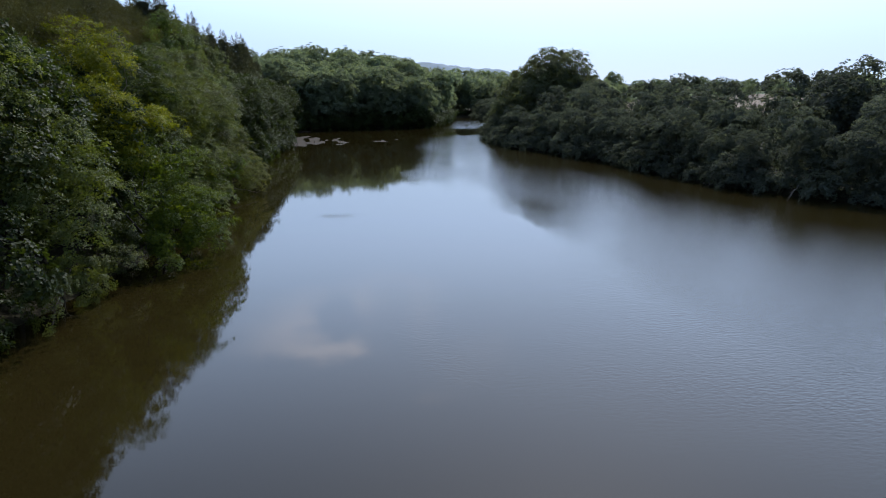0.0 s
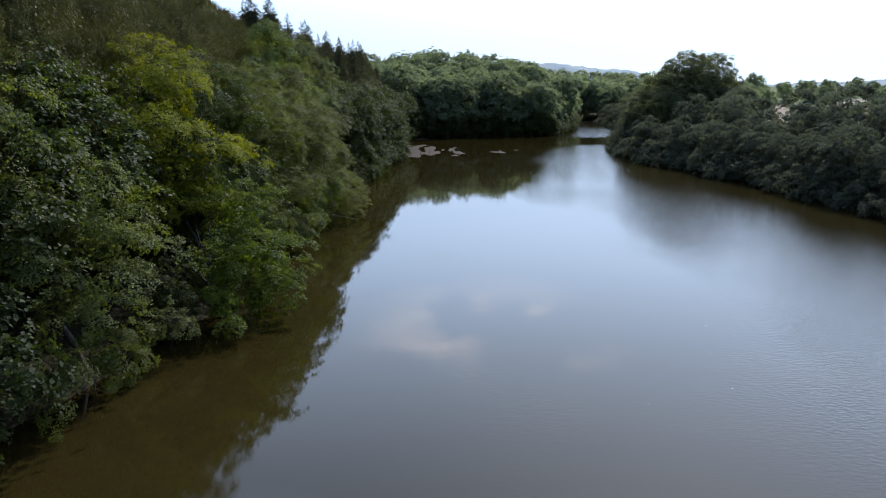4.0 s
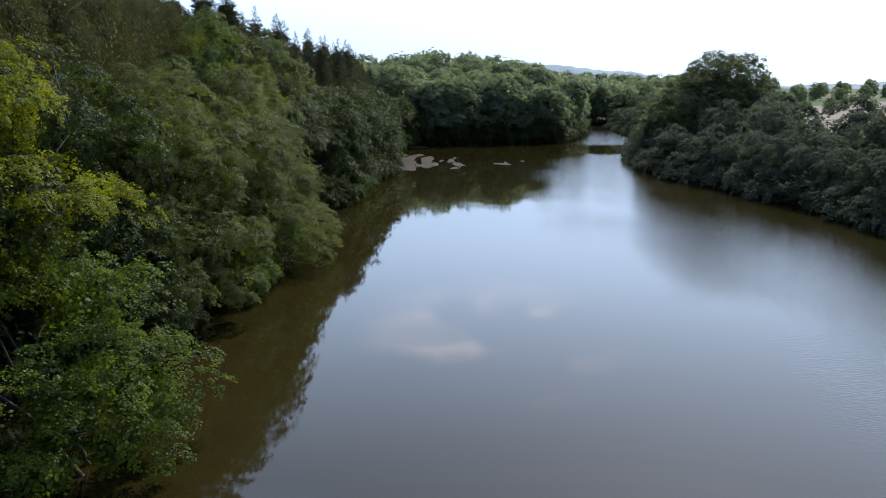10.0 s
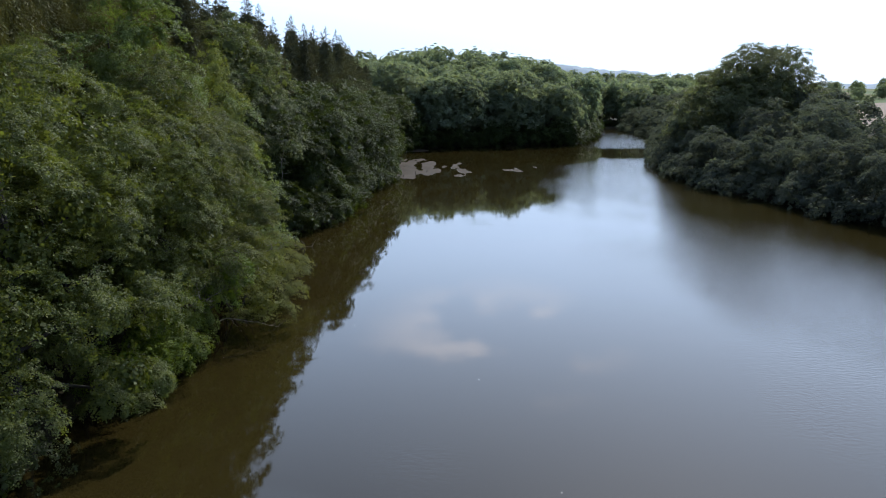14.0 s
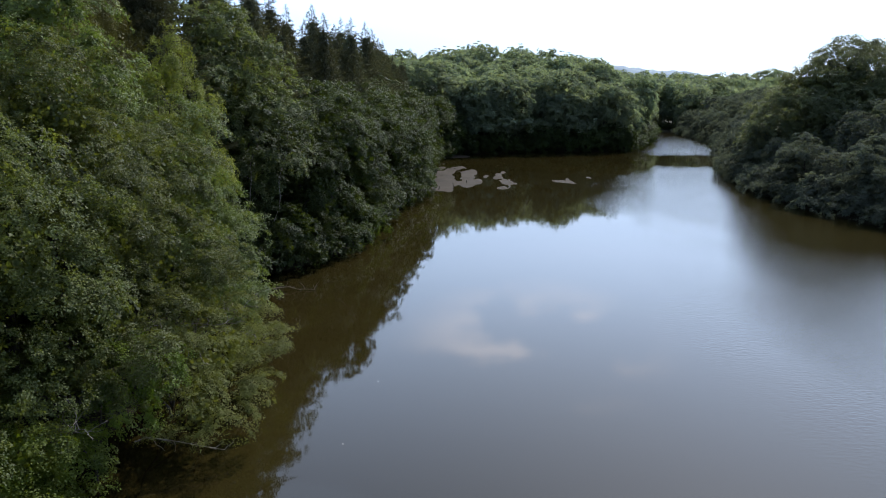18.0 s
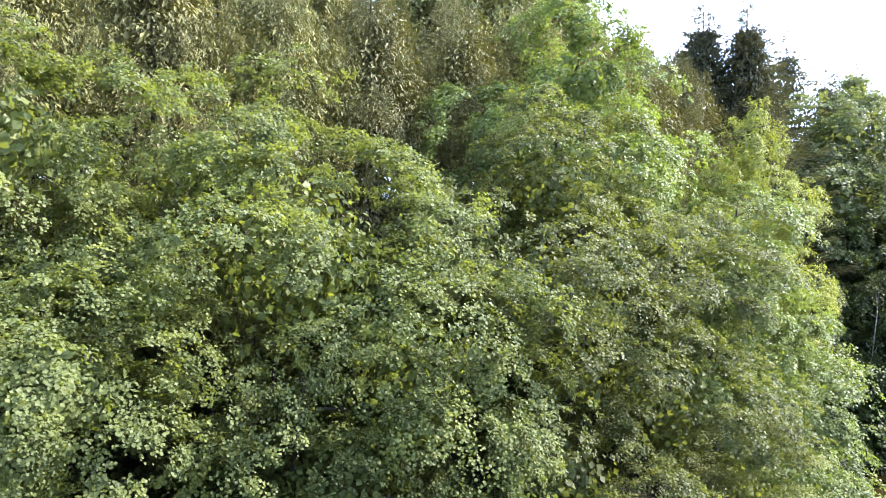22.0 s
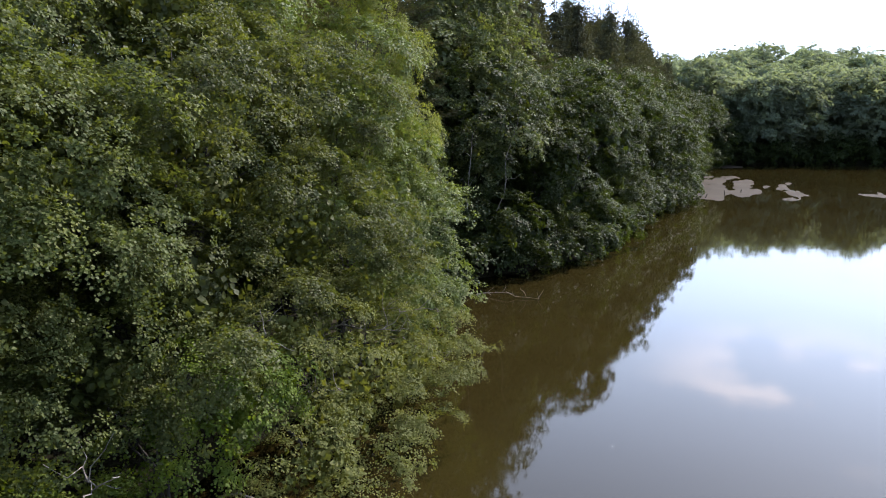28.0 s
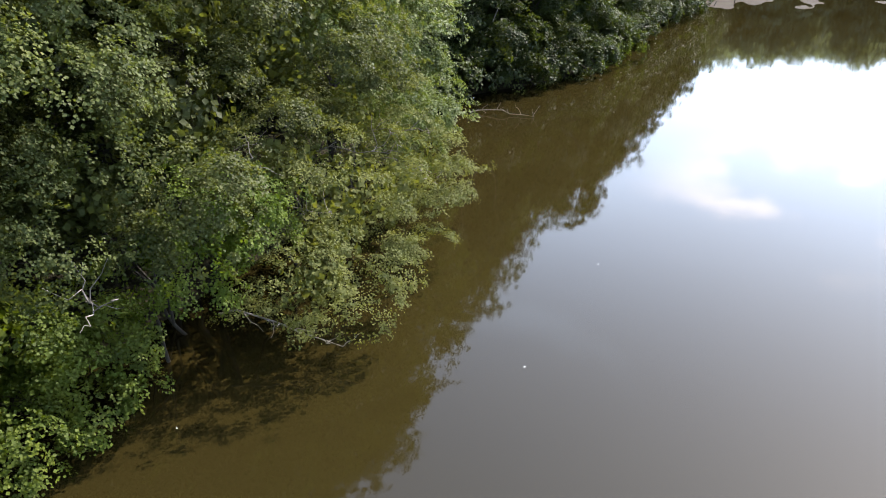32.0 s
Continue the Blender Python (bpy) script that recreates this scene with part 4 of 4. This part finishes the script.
# hedgerow trees round the stubble field
for x, y in [(165, 150), (190, 175), (120, 262), (132, 266), (140, 272), (160, 270), (205, 290), (216, 286), (228, 280), (250, 250), (240, 338), (255, 342), (270, 345), (300, 330), (180, 336), (205, 345), (330, 300), (350, 260), (290, 400), (320, 410), (350, 400), (380, 390), (420, 380)]:
    plant(farther[k % 3], x, y, rng.uniform(0.5, 0.9), rng.uniform(0, 6.3)); k += 1

tree("willow_tree", "large pale willow towering over the field bank", (46.0, 98.0, gz(46, 98) + 0.4), [
    (0, 0, 11.0, 5.2, 5.2, 5.0), (-4.6, -2, 8.6, 4.2, 4.4, 4.6), (4.2, 2, 11.4, 4.0, 4.2, 4.4), (-7.0, 1, 5.6, 4.0, 4.4, 4.2), (6.4, -1, 7.5, 4.2, 4.0, 4.8), (-1.5, -5, 5.2, 4.4, 4.0, 4.4), (1.0, 0, 12.8, 2.6, 2.6, 2.2), (-2.6, 0.5, 11.6, 2.6, 2.6, 2.2), (4.6, 1, 11.6, 2.2, 2.4, 2.0)] + [(5.6 * math.cos(2.4 * k) * (k / 14) ** 0.5, 4 * math.sin(2.4 * k) * (k / 14) ** 0.5, 13.6 - 3.4 * (k / 14) + 0.6 * math.sin(5.1 * k), 1.1, 1.1, 2.3) for k in range(14)],
    M_OSIER, 500, trunk_r=0.5, leaf=0.2, bough=0.7, bd=0.7, sprays=18, per=15, spray=0.38, core=3, core_leaf=0.6, up=0.6, slim=0.26, floor=-9, droop=-0.2, flat=1.0)


# ---- field and distant hills ----
def sheet(name, xs, ys, height, mat, label, category):
    X, Y = np.meshgrid(xs, ys)
    V = np.stack([X, Y, height(X, Y)], -1).reshape(-1, 3)
    nx, ny = len(xs), len(ys)
    i = (np.arange(ny - 1)[:, None] * nx + np.arange(nx - 1)).reshape(-1, 1)
    return tagged(new(name, mesh_np(name, V, i + [0, 1, nx + 1, nx], mat, True)), label, category, kind="structure")


sheet("field", np.linspace(92, 300, 60), np.linspace(110, 330, 60), lambda x, y: land(x, y) + 0.08, M_FIELD, "dry tan stubble field beyond the bank trees", "field")


def hill_height(x, y):
    """Two low wooded ridges that close the valley."""
    az = np.degrees(np.arctan2(x, y))
    r = np.hypot(x, y)
    prof = np.interp(az, [-60, -30, -8, -3, 3, 9, 13, 17, 21, 26, 32, 40, 70], [58, 58, 56, 58, 58, 54, 46, 34, 18, 16, 20, 18, 20])
    bumps = 3.2 * np.sin(x * 0.051) * np.cos(y * 0.043) + 1.6 * np.sin(x * 0.17 + 2) * np.sin(y * 0.13) + 1.2 * np.sin(x * 0.41) * np.sin(y * 0.37 + 1)
    return (prof + bumps) * np.exp(-((r - 1300) / 190) ** 2) + land(x, y) * 0.1 - 2


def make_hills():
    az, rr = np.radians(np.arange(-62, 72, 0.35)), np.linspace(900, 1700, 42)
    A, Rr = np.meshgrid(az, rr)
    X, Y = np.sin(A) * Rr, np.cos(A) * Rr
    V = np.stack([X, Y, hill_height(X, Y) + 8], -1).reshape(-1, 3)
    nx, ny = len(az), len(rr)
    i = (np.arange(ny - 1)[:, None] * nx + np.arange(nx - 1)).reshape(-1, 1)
    tagged(new("backdrop", mesh_np("backdrop", V, i + [0, 1, nx + 1, nx], M_HILL, True)), "distant wooded hills, haze painted in as blue", "hill", kind="structure")


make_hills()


# ---- mud banks and dead wood ----
def mud_bank(x0, x1, y0, y1, seed, lift):
    """A patch of mud that only just breaks the surface; its outline follows its own bumps."""
    xs, ys = np.linspace(x0, x1, 70), np.linspace(y0, y1, 90)
    X, Y = np.meshgrid(xs, ys)
    u, v = (X - (x0 + x1) / 2) / ((x1 - x0) / 2), (Y - (y0 + y1) / 2) / ((y1 - y0) / 2)
    n = np.array([noise.fractal(Vector((a * 0.5 + seed, b * 0.11, seed)), 0.9, 2.1, 5) for a, b in zip(X.ravel(), Y.ravel())]).reshape(X.shape)
    Z = 0.026 * n + lift - 0.10 * ramp01(u * u + v * v, 0.35, 1.0)
    V = np.stack([X, Y, Z], -1).reshape(-1, 3)
    i = (np.arange(89)[:, None] * 70 + np.arange(69)).reshape(-1, 1)
    return tagged(new("mud_bank", mesh_np("mud_bank", V, i + [0, 1, 71, 70], M_MUD, True)), "pale wet mud just breaking the lake surface", "mud", group="mud banks")


mud_bank(-12, 2.5, 80, 124, 3.1, 0.006)
mud_bank(-1, 6.5, 84, 116, 9.2, -0.004)
mud_bank(7, 19, 93, 106, 7.7, -0.003)
mud_bank(-9, -1, 131, 141, 5.4, 0.004)


def dead_branch(label, a, b, seed, twigs=7, r=0.035, reach=0.8, up=0.5):
    rng = np.random.default_rng(seed)
    e = thing("dead_branch", a, label, "branch", "bare branches by the water")
    P = bowed(rng, (0, 0, 0), np.subtract(b, a), 7, 0.16, 0.04)
    part("stem", mesh_np("stem", *tube(P, np.linspace(r, r * 0.3, 7), 6), M_TWIG, True), e)
    for k in range(twigs):
        p = P[1 + k % 6] + (P[min(6, 2 + k % 6)] - P[1 + k % 6]) * rng.uniform()
        d = unit(P[-1] - P[0]) * 0.6 + rng.normal(size=3) * 0.5 + np.array([0, 0, up])
        part("twig", mesh_np("twig", *tube(bowed(rng, p, p + unit(d) * reach * rng.uniform(0.4, 1.1), 5, 0.25), r * np.linspace(0.5, 0.14, 5), 5), M_TWIG, True), e)
    return e


dead_branch("fallen bare branch lying in the brown water", (-12.4, 43.2, 0.02), (-9.5, 43.5, 0.04), 1, 8, 0.03, 0.7, 0.35)
dead_branch("pale bare branch reaching low over the water", (-10.2, 23.4, 0.9), (-7.7, 24.0, 0.4), 2, 11, 0.024, 0.6, 0.15)
for k, (a, b) in enumerate([((-11.5, 26.2, 2.2), (-8.6, 25.4, 2.6)), ((-11.4, 28.2, 2.6), (-8.2, 27.2, 3.4)), ((-11.0, 29.8, 2.8), (-8.3, 29.6, 3.2)), ((-11.6, 25.0, 3.4), (-9.2, 23.8, 4.2)), ((-10.6, 30.6, 2.0), (-8.0, 30.0, 1.6)), ((-11.4, 21.2, 2.2), (-9.6, 20.2, 2.8)), ((-12.6, 46.5, 3.5), (-11.6, 46.8, 8.5)), ((-13.6, 45.4, 3.0), (-12.9, 45.2, 8.8))]):
    dead_branch("bare grey twigs standing out of the bush", a, b, 10 + k, 10, 0.022, 0.9, 0.3)


dead_branch("thin bare stem standing out of the dark trees", (-14.3, 6.2, 8.4), (-14.2, 6.2, 12.4), 60, 6, 0.03, 0.7, 0.6)

for k, (a, b) in enumerate([((36.3, 57.8, 1.3), (35.4, 57.4, -0.05)), ((36.6, 60.9, 1.0), (35.8, 61.2, 0.1)), ((39.4, 49.3, 1.2), (38.5, 48.8, -0.05)), ((39.2, 48.2, 1.0), (38.3, 47.6, 0.0)), ((38.3, 23.5, 1.2), (37.2, 23.2, -0.05)), ((38.5, 24.4, 1.1), (37.5, 24.6, 0.0)), ((40.2, 13.4, 1.3), (39.0, 13.2, -0.05)), ((41.0, 12.6, 1.2), (39.9, 12.7, 0.1))]):
    dead_branch("pale bare branch end dipping into the lake", a, b, 40 + k, 4, 0.035, 0.5, -0.3)


# ---- small things afloat and in the mud ----
def floating_leaf(x, y, seed):
    rng = np.random.default_rng(seed)
    a = np.linspace(0, 2 * np.pi, 9)[:-1]
    rad = 0.024 * rng.uniform(0.6, 1.2, 8)
    V = np.concatenate([np.stack([np.cos(a) * rad, np.sin(a) * rad * 0.6, 0.006 + 0.012 * np.abs(np.cos(a))], -1), [[0, 0, 0.004]]])
    F = [(k, (k + 1) % 8, 8) for k in range(8)]
    ob = new("feather", mesh_np("feather", V, F, M_FEATHER))
    ob.location = (x, y, 0)
    return tagged(ob, "small white feather drifting on the lake", "feather", group="feathers on the water")


for k, (x, y) in enumerate([(6.4, -11.2), (14.3, -6.2), (12.7, -3.4), (9.9, -10.0), (11.8, -3.8), (11.7, -2.7), (12.5, -4.1), (3.3, 10.5), (1.4, 18.6), (-4.3, 25.3), (-3.9, 30.4), (-9.4, 21.1)]):
    floating_leaf(x, y, 700 + k)


def stake(x, y, h, seed):
    rng = np.random.default_rng(seed)
    ob = new("stake", mesh_np("stake", *tube(bowed(rng, (0, 0, -0.4), (rng.normal() * 0.12, rng.normal() * 0.12, h), 5, 0.1), np.linspace(0.06, 0.035, 5)), M_BARK, True))
    ob.location = (x, y, 0)
    return tagged(ob, "weathered wooden stake standing in the mud", "stake", group="stakes in the mud")


for k, (x, y, h) in enumerate([(-3.4, 91.5, 0.55), (-5.2, 88.6, 0.4), (-2.0, 95.0, 0.35)]):
    stake(x, y, h, 720 + k)
